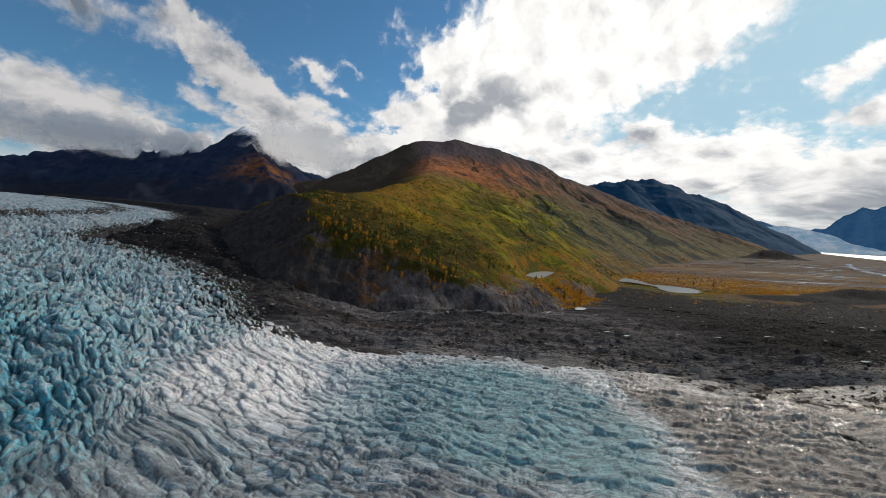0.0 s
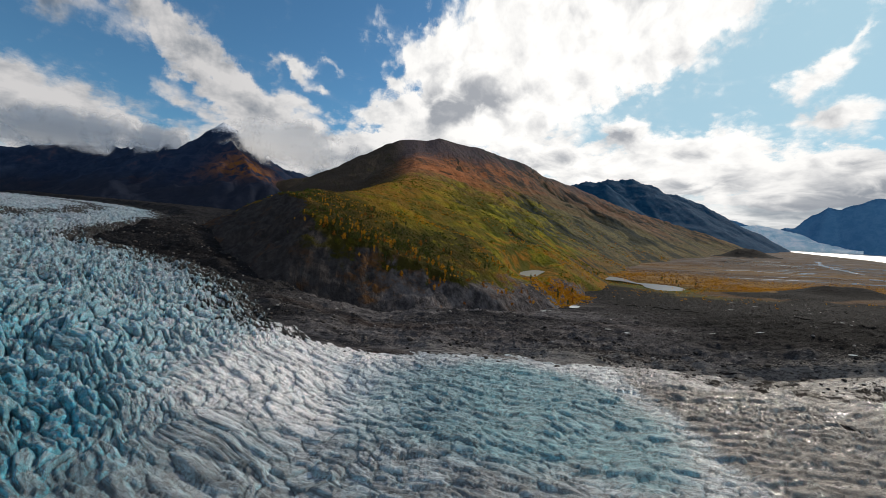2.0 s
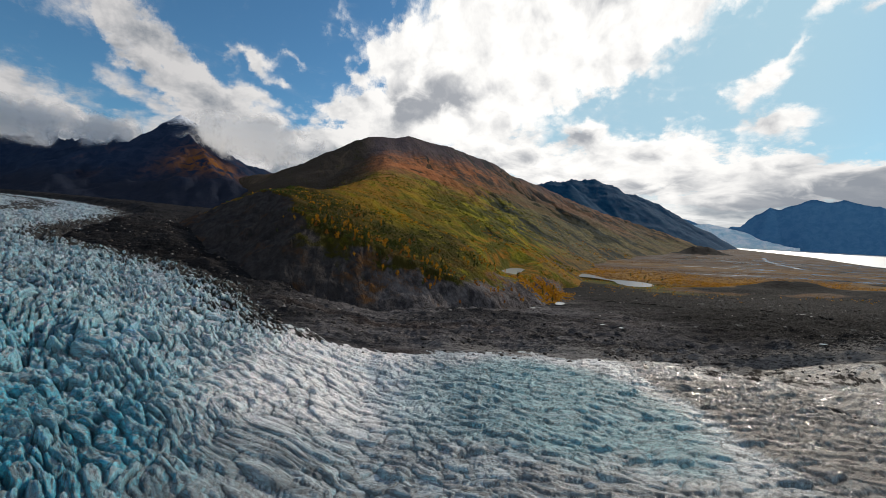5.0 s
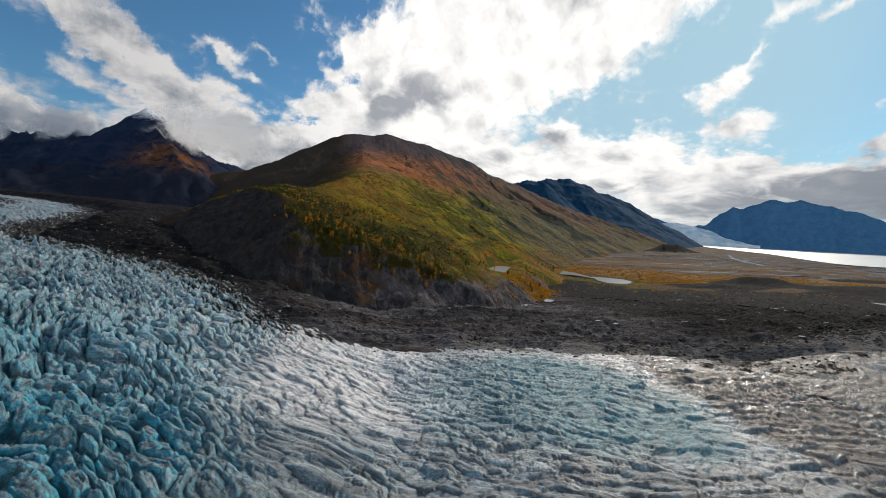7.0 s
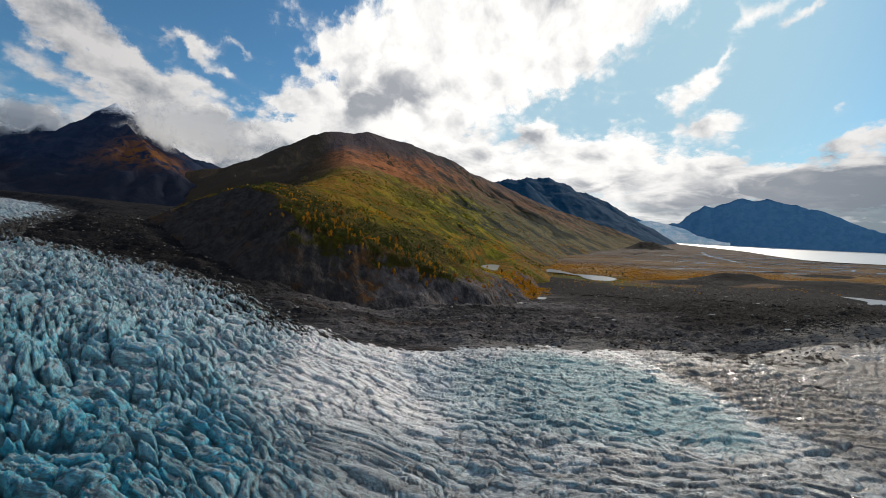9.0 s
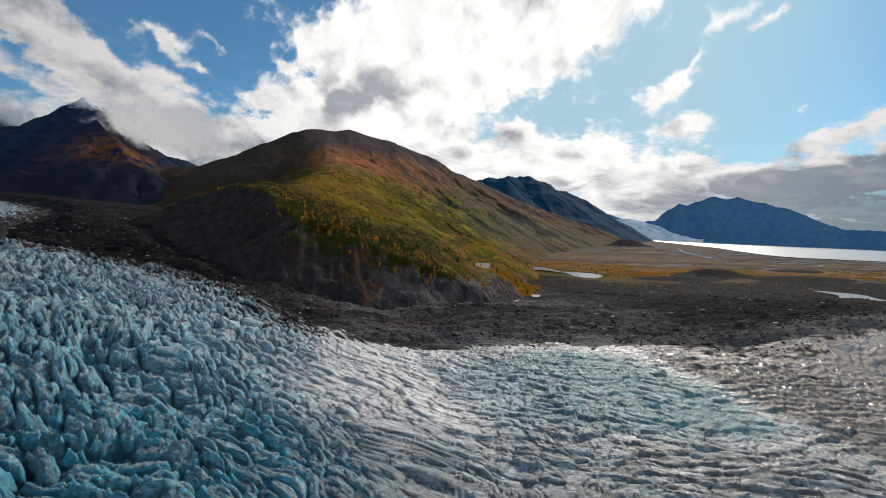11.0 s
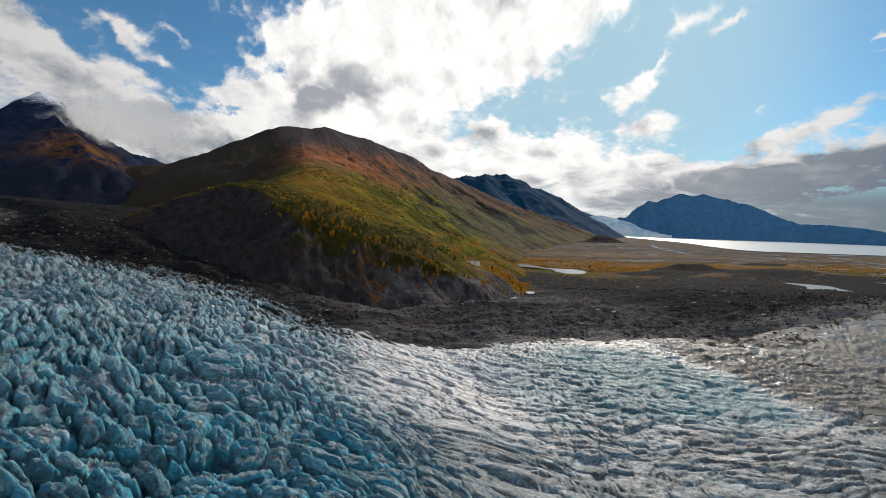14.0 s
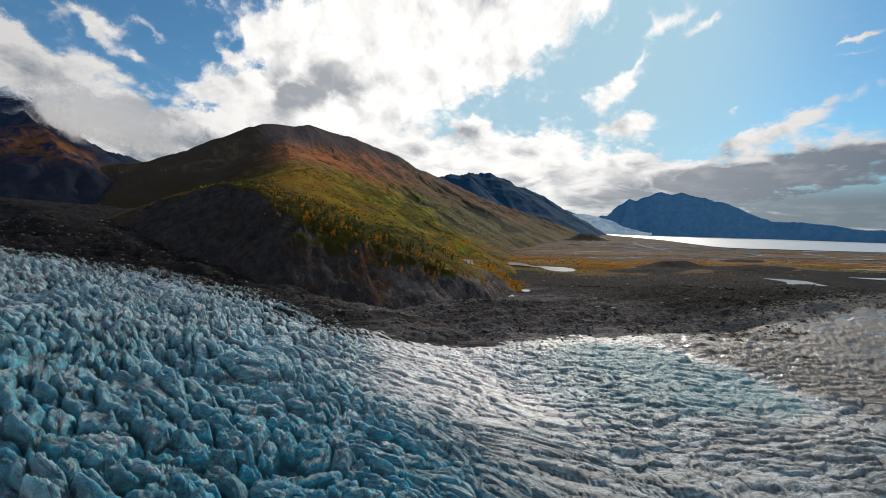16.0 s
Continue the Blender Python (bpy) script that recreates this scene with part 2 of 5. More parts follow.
def rounded(line, steps=8):
    """A smooth line through the points."""
    pts = [line[0], *line, line[-1]]
    made = []
    for a, b, c, d in zip(pts[:-3], pts[1:-2], pts[2:-1], pts[3:]):
        for k in range(steps):
            s = k / steps
            made.append(tuple(0.5 * (2 * b[i] + (c[i] - a[i]) * s + (2 * a[i] - 5 * b[i] + 4 * c[i] - d[i]) * s * s + (3 * b[i] - a[i] - 3 * c[i] + d[i]) * s ** 3) for i in (0, 1)))
    return made + [line[-1]]


def ice_level(x, y):
    """The broad level of the glacier, without its crevasses."""
    d = np.maximum(0, -x - 40)
    z = 19 + 47 * (1 - np.exp(-d / 200)) + 0.045 * np.maximum(0, d - 150)
    s = np.clip((y - 100) / 100, 0, 1)
    return z - 0.1 * np.clip(x, 0, 150) * (1 - 0.6 * s)


def plain_level(x, y):
    return -5 + 12 * smooth(np.hypot(x, y), 900, 2000)


def belt_reach(bearing):
    """How far out the golden belt lies: farther the more one looks to the east."""
    return np.interp(bearing, [40, 54, 63, 80], [850, 1050, 1250, 1400])


def hummocks(x, y):
    """Dark mounds between the outwash and the moraine."""
    z = 0
    for hx, hy, hr, hh in ((598, 572, 44, 16), (470, 520, 60, 8), (760, 520, 90, 8), (930, 640, 70, 6), (1255, 1530, 62, 34)):
        z = z + hh * np.exp(-(((x - hx) / (1.5 * hr)) ** 2 + ((y - hy) / (0.6 * hr)) ** 2))
    return z


def ground_level(x, y):
    d, run, side = along(x, y, ICE_EDGE)
    w = np.where(side > 0, d, 0)
    inside = np.where(side < 0, d, 0)
    level = ice_level(x, y) + (1 + 11 * smooth(-x, 120, 230)) * smooth(w, -2, 28)
    fade = np.exp(-(w / 200) ** 2) * (1 - smooth(x, 380, 700) * 0.7)
    fade = np.maximum(fade, smooth(-x, -20, 120))
    z = plain_level(x, y) * (1 - fade) + level * fade
    rough = np.clip(fade, 0, 1) * smooth(inside, 8, 0)
    z = z + rough * (9 * (fbm(x / 70, y / 55, 4, 0.5, 3) - 0.5) + 8.0 * (ridged(x / 48, y / 17, 5, 0.62, 5) - 0.55) + 3.0 * (ridged(x / 9, y / 4, 3, 0.6, 8) - 0.5) + 0.9 * (ridged(x / 3, y / 1.8, 2, 0.6, 10) - 0.5))
    z = z + (1 - fade) * 1.2 * (fbm(x / 60, y / 40, 3, 0.5, 9) - 0.5)
    z = z + hummocks(x, y) * (0.7 + 0.6 * fbm(x / 30, y / 30, 3, 0.5, 2))
    bowl = np.exp(-(((x - 586) / 58) ** 2 + ((y - 357) / 62) ** 2) ** 2)
    z = z * (1 - bowl) + np.minimum(z, -2.3) * bowl
    return z - 9 * smooth(inside, 4, 40), w, fade


def ridge(x, y, crest, slope, power=1.0, wide=400.0, blunt=0.0):
    """Height of a mountain that falls away from its crest (points of x, y, z). blunt: how wide its rounded back is."""
    top = None
    for (ax, ay, az), (bx, by, bz) in zip(crest[:-1], crest[1:]):
        dx, dy = bx - ax, by - ay
        s = np.clip(((x - ax) * dx + (y - ay) * dy) / (dx * dx + dy * dy), 0, 1)
        d = np.sqrt((x - ax - s * dx) ** 2 + (y - ay - s * dy) ** 2 + blunt ** 2) - blunt
        z = az + s * (bz - az) - slope * wide * (d / wide) ** power
        top = z if top is None else np.maximum(top, z)
    return top


def soft_max(a, b, k):
    h = np.clip(0.5 + 0.5 * (a - b) / k, 0, 1)
    return b + (a - b) * h + k * h * (1 - h)


def from_eye(az, el, far):
    """A place seen from the start of the path: degrees to the right, degrees up, metres off."""
    return (far * math.sin(radians(az)), far * math.cos(radians(az)), 72 + far * math.tan(radians(el)))


PEAK = (46, 2235, 554)
SPUR = [(-90, 2190, 500), (-60, 1850, 385), (-45, 1500, 285), (-50, 1150, 205), (-62, 795, 150), (-105, 540, 112), (-150, 390, 92), (-128, 328, 80)]
SKYLINE = [from_eye(-30, 2.0, 2300), from_eye(-16.6, 5.9, 2210), from_eye(-11.6, 7.8, 2200), from_eye(-8.5, 9.4, 2200), from_eye(-5.5, 11.1, 2200), from_eye(-4.2, 11.6, 2210), from_eye(-2.6, 11.75, 2220), from_eye(-0.6, 11.7, 2230), PEAK, from_eye(3.6, 11.55, 2240), from_eye(6.3, 11.1, 2250),
           from_eye(11.8, 9.3, 2300), from_eye(16.4, 7.0, 2350), from_eye(19.3, 6.2, 2450), from_eye(24.8, 4.0, 2650), from_eye(30.3, 2.2, 2750), from_eye(34.7, 0.8, 2720), from_eye(37.7, -0.4, 2700)]
RIBS = [[(250, 2236, 505), (265, 1800, 290), (300, 1400, 125), (340, 1100, 30)], [(470, 2251, 445), (490, 1850, 245), (560, 1450, 75), (600, 1250, 10)],
        [(663, 2254, 360), (740, 1900, 215), (740, 1550, 100), (700, 1250, 12)], [(830, 2320, 330), (1000, 2050, 190), (1040, 1700, 70), (980, 1430, 6)],
        [(1080, 2420, 250), (1320, 2250, 140), (1420, 1950, 45), (1400, 1720, 4)], [(1380, 2380, 160), (1560, 2150, 75), (1640, 1980, 12)]]
SHOULDER = [(-150, 390, 92), (-90, 345, 74), (-40, 330, 52), (30, 350, 33), (95, 372, 23)]


def gullies(x, y):
    """Runnels that follow the fall of the eastern slope: one in a gully, nought between."""
    bend = fbm(x / 260, y / 260, 5, 0.55, 21) - 0.5
    across, down = 0.96 * x + 0.27 * y + 190 * bend, 0.27 * x - 0.96 * y
    wide = np.abs(2 * value_noise(across / 95, down / 620, 22) - 1)
    mid = np.abs(2 * value_noise(across / 47 + 0.4 * bend, down / 300, 23) - 1)
    thin = np.abs(2 * value_noise(across / 21, down / 170, 24) - 1)
    return np.clip(smooth(wide, 0.16, 0.0) + 0.7 * smooth(mid, 0.16, 0.0) * smooth(wide, 0.9, 0.3) + 0.4 * smooth(thin, 0.22, 0.0), 0, 1.3)


def pond_basin(x, y):
    """One in the hollow of the pond behind the cut bank, nought outside."""
    return np.exp(-(((x - 121) / 44) ** 2 + ((y - 492 - 1.4 * (x - 121)) / 56) ** 2) ** 2)


def hill_level(x, y):
    a = ridge(x, y, SPUR, 0.38, 1.05, 300, 12 + 22 * smooth(y, 700, 1400))
    a = a - 0.28 * np.maximum(0, -70 - x) * smooth(y, 700, 1500)
    b = ridge(x, y, SKYLINE, 0.58, blunt=12)
    for rib in RIBS:
        b = soft_max(b, ridge(x, y, rib, 0.45, blunt=30), 30)
    z = soft_max(a, b, 40)
    z = soft_max(z, ridge(x, y, SHOULDER, 0.42), 8)
    r = np.hypot(x - PEAK[0], y - PEAK[1])
    bulk = smooth(z, 10, 140)
    off = smooth(np.abs(r), 0, 500)
    east = smooth(x, -20, 160)
    z = z + off * bulk * (-east * 10 * (gullies(x, y) - 0.2) * (1 - 0.5 * smooth(z, 230, 330)) + 26 * (fbm(x / 170, y / 170, 5, 0.5, 14) - 0.5) + 10 * (ridged(x / 80, y / 110, 4, 0.5, 16) - 0.6))
    z = z + 3 + 5 * (fbm(x / 45, y / 45, 4, 0.5, 4) - 0.5) + 2.0 * (fbm(x / 9, y / 9, 3, 0.5, 6) - 0.5)
    d, run, side = along(x, y, BANK_FOOT)
    inside = np.where(side > 0, d, -d)
    inside = inside + 18 * (fbm(x / 40, y / 40, 4, 0.5, 34) - 0.5) + 14 * (fbm(x / 120, y / 120, 2, 0.5, 35) - 0.5) + 3
    foot = ground_level(x, y)[0]
    steep = 0.95 + 0.26 * (ridged(run / 40, inside / 160, 3, 0.5, 31) - 0.55) + 0.16 * (ridged(run / 7, inside / 90, 3, 0.55, 32) - 0.55)
    cap = foot - 2 + steep * np.maximum(inside, -40) + 2.5 * np.maximum(0, inside - 62) + (3 - 1.8 * smooth(x, 0, 40)) * (fbm(x / 14, y / 14, 5, 0.6, 33) - 0.5)
    cap = cap + 1.5 * np.maximum(0, y - 520) + 400 * smooth(y, 560, 700)
    bare = smooth(z - cap, -3, 6) * smooth(y, 560, 480)
    bare = np.maximum(bare, smooth(inside, 62, 34) * smooth(x, -5, 35) * smooth(y, 430, 385) * smooth(inside, -10, 0))
    bare = bare * (1 - 0.5 * smooth(inside + 16 * (fbm(x / 22, y / 22, 3, 0.5, 37) - 0.5), 14, 34) * smooth(x, -125, -85))
    z = np.minimum(z, cap)
    z = z - 16 * smooth(x, 170, 270) * smooth(y, 900, 600)
    basin = pond_basin(x, y)
    z = z * (1 - basin) + np.minimum(z, 18.6) * basin
    return z, bare


def snow_peak_level(x, y):
    p = from_eye(-26.2, 11.1, 2650)
    crest = [from_eye(-64, 5, 3700), from_eye(-47.4, 5.4, 3600), from_eye(-43.5, 6.0, 3500), from_eye(-39, 6.9, 3350), from_eye(-35.6, 7.2, 3100), from_eye(-32.4, 7.6, 2900),
             from_eye(-29.8, 8.0, 2750), from_eye(-28.6, 9.0, 2700), from_eye(-27.3, 10.2, 2670), p, from_eye(-25.2, 10.9, 2650), from_eye(-24.2, 9.6, 2660), from_eye(-23.1, 8.5, 2680), from_eye(-19.7, 7.4, 2750), from_eye(-16.6, 6.0, 2900), from_eye(-12, 4.5, 3200)]
    spur = [p, from_eye(-25.0, 8.6, 2400), from_eye(-23.6, 6.6, 2150), from_eye(-21.6, 4.6, 1950), from_eye(-20.5, 2.0, 1750)]
    west = [from_eye(-32.4, 7.6, 2900), from_eye(-34.5, 5.0, 2500), from_eye(-37, 3.2, 2200)]
    bend = 70 * (fbm(x / 240, y / 240, 4, 0.55, 45) - 0.5)
    x, y = x + bend, y + 90 * (fbm(x / 200, y / 200, 4, 0.55, 46) - 0.5)
    z = soft_max(ridge(x, y, crest, 0.85, 0.95), ridge(x, y, spur, 0.62), 60)
    z = soft_max(z, ridge(x, y, west, 0.6), 60)
    z = z + smooth(z, 60, 200) * (70 * (ridged(x / 200, y / 200, 6, 0.58, 41) - 0.62) + 30 * (fbm(x / 90, y / 90, 4, 0.55, 43) - 0.5)) * (0.35 + 0.65 * smooth(np.hypot(x - p[0], y - p[1]), 0, 300))
    return z + 12 * (fbm(x / 30, y / 30, 3, 0.55, 44) - 0.5)


def east_range_level(x, y):
    crest = [from_eye(17, 5.5, 3100), from_eye(19.5, 6.5, 3150), from_eye(21.3, 7.0, 3200), from_eye(22.6, 6.6, 3250), from_eye(24, 7.2, 3300), from_eye(25.4, 7.0, 3350), from_eye(27.0, 7.4, 3400),
             from_eye(28.6, 6.7, 3500), from_eye(30.4, 5.6, 3700), from_eye(33.3, 4.8, 3900), from_eye(36.6, 3.0, 4250), from_eye(38.3, 1.2, 4500), from_eye(39.4, -0.5, 4600)]
    front = [from_eye(20.8, 6.5, 2950), from_eye(22.0, 6.2, 2900), from_eye(23.6, 6.4, 2900), from_eye(25.5, 5.4, 2900), from_eye(28, 3.6, 2900), from_eye(31, 2.0, 2950)]
    z = soft_max(ridge(x, y, crest, 0.6, 0.95), ridge(x, y, front, 0.75), 10)
    return z + smooth(z, 0, 120) * (46 * (ridged(x / 260, y / 260, 4, 0.5, 51) - 0.6) + 14 * (fbm(x / 60, y / 60, 4, 0.55, 53) - 0.5))


def far_range_level(x, y):
    west = [from_eye(33, 3.4, 4760), from_eye(36.5, 2.9, 4760), from_eye(39, 1.9, 4760), from_eye(41.0, 1.0, 4760), from_eye(42.5, 1.5, 4760), from_eye(44.5, 1.8, 4760)]
    east = [from_eye(42.8, 1.3, 4720), from_eye(44.4, 2.85, 4800), from_eye(45.8, 3.9, 4800), from_eye(46.6, 3.5, 4800), from_eye(49.1, 4.7, 4800), from_eye(50.2, 4.45, 4800), from_eye(51.4, 4.6, 4800), from_eye(54.1, 3.95, 4800),
            from_eye(55.8, 3.6, 4800), from_eye(57.6, 2.85, 4800), from_eye(59.4, 1.8, 4800), from_eye(60.8, 1.25, 4800), from_eye(64.6, 1.1, 4800), from_eye(69.6, 0.4, 4800), from_eye(80, 0.0, 4800)]
    z = np.maximum(ridge(x, y, west, 1.6), ridge(x, y, east, 1.7))
    return z + smooth(z, 10, 120) * (50 * (ridged(x / 170, y / 170, 6, 0.6, 61) - 0.6))


def ice_surface(x, y):
    """The crevassed ice: its height and the fields that its material reads."""
    d, run, side = along(x, y, ICE_EDGE)
    v = np.where(side < 0, d, -d)
    wx, wy = fbm(x / 38, y / 38, 3, 0.5, 71) - 0.5, fbm(x / 38, y / 38, 3, 0.5, 72) - 0.5
    fd, frun, fside = along(x, y, rounded(FLOW))
    u, w = frun + 22 * wx, fd * fside + 16 * wy
    u, w = u + 4.0 * (fbm(x / 9, y / 9, 3, 0.5, 84) - 0.5), w + 2.6 * (fbm(x / 13, y / 13, 3, 0.5, 85) - 0.5)
    west = np.maximum(smooth(-x + 18 * wx, 50, 118), smooth(y, 200, 260) * smooth(x, 60, 0))
    ring = ((x - 19) / 47) ** 2 + ((y - 120) / 42) ** 2
    east = np.maximum(smooth(x + 10 * wx, 62, 78), 0.5 * smooth(95 - y, 8, 26) * smooth(x + 20 * wx, -15, 15)) * smooth(ring, 0.75, 1.1)
    blue_bend = smooth(-x - 0.62 * y, 4, 34) * smooth(y, 175, 110)
    # seracs: tilted blocks parted by clefts, long with the flow
    f1, f2, who, ox, oy = cellular(u / 5.6 + 1.2 * wy + 0.5 * (fbm(u / 6, w / 6, 2, 0.5, 81) - 0.5), w / 2.7 + 0.9 * (fbm(u / 5, w / 5, 2, 0.5, 82) - 0.5), 3)
    gap = f2 - f1
    block = smooth(gap, 0.0, 0.30) * (0.5 + 0.75 * who) * (1.1 - 0.35 * f1 ** 2) - 0.15 * oy
    teeth = ridged(u / 12.0, w / 4.0, 5, 0.6, 73) ** 1.3
    g1, g2, whob, px, py = cellular(u / 2.3, w / 1.3, 8)
    chip = smooth(g2 - g1, 0.0, 0.25) * (0.5 + 0.8 * whob)
    flute = ridged(u / 4.2, w / 1.3, 3, 0.55, 74)
    # the open ice: long tilted plates with a step towards the south, and thin cracks
    h1, h2, whoc, qx, qy = cellular(u / 10.0 + 0.4 * wy, w / 3.9, 5)
    plate = (0.6 * whoc - 1.0 * qy) * (0.4 + 0.6 * smooth(h2 - h1, 0.0, 0.35))
    k1, k2, whod, rx, ry = cellular(u / 3.8 + 0.3 * wx, w / 1.8, 6)
    small = (0.5 * whod - 0.6 * ry) * (0.4 + 0.6 * smooth(k2 - k1, 0.0, 0.35))
    crack = 1.8 * smooth(h2 - h1, 0.06, 0.0) + 0.7 * smooth(k2 - k1, 0.09, 0.0)
    crest = ridged(u / 8.5, w / 5.0, 3, 0.5, 76)
    fine = fbm(u / 4.5, w / 1.0, 4, 0.5, 75)
    roll = fbm(u / 45, w / 13, 4, 0.55, 77) - 0.5
    far = smooth(np.hypot(x, y), 900, 350)
    rel = west * (1.0 + 0.25 * blue_bend) * (1.9 * block + 3.4 * np.maximum(teeth - 0.22, 0) + 0.45 * chip + 1.0 * flute) * (0.6 + 0.4 * far)
    ripple = smooth(-x, 95, 70) * smooth(x, -8, -34) * smooth(y, 78, 105)
    open_ice = (1 - 0.2 * ripple) * 0.75 * plate + (0.55 - 0.1 * ripple) * small + 0.95 * np.maximum(crest - 0.3, 0) ** 1.3 - 0.2 * crack
    open_ice = open_ice + 0.55 * ridged(u / 11.0, w / 2.3, 3, 0.5, 86) ** 2.5
    open_ice = open_ice + (0.22 - 0.08 * ripple) * (ridged(u / 5.0, w / 1.2, 3, 0.55, 83) - 0.5)
    rel = rel + (1 - west) * (1 + 0.2 * east) * (1 - 0.4 * smooth(x, 120, 220)) * open_ice
    rel = rel * (1 - 0.65 * smooth(v, 26, 0) * (1 - west))
    broken = np.exp(-((x - 114) / 26) ** 2 - ((y - 133) / 15) ** 2)
    rel = rel + broken * (0.9 * block + 1.4 * np.maximum(teeth - 0.3, 0))
    z = ice_level(x, y) + rel - 2.6 * west - 0.7 * (1 - west) + roll * (2.6 + 3.0 * west) + (fine - 0.5) * (0.5 + 0.7 * west)
    ragged = (26 + 12 * (1 - west)) * (fbm(x / 24, y / 12, 6, 0.66, 79) - 0.5) + 10 * (fbm(u / 7, w / 3, 3, 0.5, 80) - 0.5)
    rubble = 1 - smooth(v + ragged * (1 + 0.7 * smooth(x, 40, 110)), -7, 14 + 50 * west + 16 * smooth(x, 40, 110))
    z = z - 0.28 * np.maximum(0, 6 - v)
    split = along(x + 3 * wx, y + 3 * wy, [(126, 142), (140, 130), (151, 116), (158, 98)])[0]
    z = z - 1.0 * smooth(split, 0.8, 0.2)
    rubble = np.maximum(rubble, 0.85 * smooth(split, 1.0, 0.3))
    rubble = np.maximum(rubble, 0.72 * np.exp(-((v - 108 + 30 * wx) / 34) ** 2) * smooth(-x, 255, 330))
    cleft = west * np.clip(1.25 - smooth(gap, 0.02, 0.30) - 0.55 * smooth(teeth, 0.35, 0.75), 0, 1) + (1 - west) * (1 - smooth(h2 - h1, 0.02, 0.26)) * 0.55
    tone = west * who + (1 - west) * (0.6 * whod + 0.4 * whoc)
    joint = (1 - west) * np.maximum(smooth(h2 - h1, 0.13, 0.02), 0.45 * smooth(k2 - k1, 0.16, 0.03)) + west * smooth(gap, 0.16, 0.02)
    grime = smooth(x + 14 * wx, -92, -64) * smooth(x + 14 * wy, 12, -22) * smooth(y + 20 * wx, 116, 90)
    grime = np.maximum(0.45 * grime, 0.95 * smooth(x + 14 * wx, -22, 8) * smooth(y + 16 * wy, 93, 76))
    blue_patch = smooth(ring + 1.3 * wy + 0.9 * wx, 1.1, 0.5)
    blue = np.clip(0.4 * blue_patch + 0.75 * blue_bend, 0, 1)
    teal = blue_patch * (1 - west) * (0.45 + 0.55 * smooth(x + 24 * wx, -22, 24))
    # pale ice, with the sunlit patch and edge glare put into its whiteness
    clean = np.maximum(ripple * smooth(y, 82, 112), 0.4 * smooth(-x, 175, 110) * smooth(x, -40, -80) * smooth(y, 85, 110)) + 0.3 * smooth(y, 146, 158) * smooth(x, -50, -20) * smooth(x, 135, 105)
    return z, dict(cleft=cleft, rubble=rubble, blue=blue, tan=east, west=west, clean=clean, teal=teal, tone=tone, joint=joint, grime=grime, flow_u=u, flow_w=w)


# ---------------------------------------------------------------- sheets of land
CENTRE = (-52.0, 4.0)


def polar(az, radii):
    a, r = np.meshgrid(np.radians(az), radii)
    return CENTRE[0] + r * np.sin(a), CENTRE[1] + r * np.cos(a)


def sheet(name, x, y, z, material, fields=None, keep=None, closed=False, parent=None):
    """A mesh from a grid of rows and columns of places. fields: named numbers for the material."""
    rows, cols = x.shape
    n = np.arange(rows * cols).reshape(rows, cols)
    nxt = np.roll(n, -1, axis=1) if closed else n[:, 1:]
    cur = n if closed else n[:, :-1]
    quads = np.stack((cur[:-1], nxt[:-1], nxt[1:], cur[1:]), -1).reshape(-1, 4)[:, ::-1]
    if keep is not None:
        quads = quads[keep.ravel()[quads].any(axis=1)]
    used = np.unique(quads)
    remap = np.zeros(rows * cols, int)
    remap[used] = np.arange(len(used))
    quads = remap[quads]
    co = np.stack((x.ravel(), y.ravel(), z.ravel()), -1)[used]
    me = bpy.data.meshes.new(name)
    me.vertices.add(len(co))
    me.vertices.foreach_set("co", co.ravel())
    me.loops.add(quads.size)
    me.loops.foreach_set("vertex_index", quads.ravel())
    me.polygons.add(len(quads))
    me.polygons.foreach_set("loop_start", np.arange(0, quads.size, 4))
    me.polygons.foreach_set("use_smooth", np.ones(len(quads), bool))
    for key, numbers in (fields or {}).items():
        me.attributes.new(key, "FLOAT", "POINT").data.foreach_set("value", np.asarray(numbers, float).ravel()[used])
    me.update()
    me.validate()
    me.materials.append(material)
    ob = new(name, me)
    ob.parent = parent
    return ob


def spread(fine_from, fine_to, step, coarse=4.0):
    """Azimuths all round: fine within the given span, coarse elsewhere."""
    rest = 360 - (fine_to - fine_from)
    return np.concatenate((np.arange(fine_from, fine_to, step), fine_to + np.arange(0, rest, coarse)))


def log_steps(a, b, ratio):
    return a * np.exp(np.arange(0, math.log(b / a) + ratio, ratio))


# ---------------------------------------------------------------- materials
def material(name):
    m = bpy.data.materials.new(name)
    m.use_nodes = True
    g = Graph(m.node_tree)
    shader = g.add("ShaderNodeBsdfPrincipled")
    out = g.add("ShaderNodeOutputMaterial")
    g.put(out.inputs[0], shader.outputs[0])
    place = g.add("ShaderNodeTexCoord").outputs["Object"]
    return m, g, shader, place


def bump(g, shader, height, strength, distance):
    n = g.add("ShaderNodeBump")
    n.inputs["Strength"].default_value = strength
    n.inputs["Distance"].default_value = distance
    g.put(n.inputs["Height"], height)
    g.put(shader.inputs["Normal"], n.outputs[0])


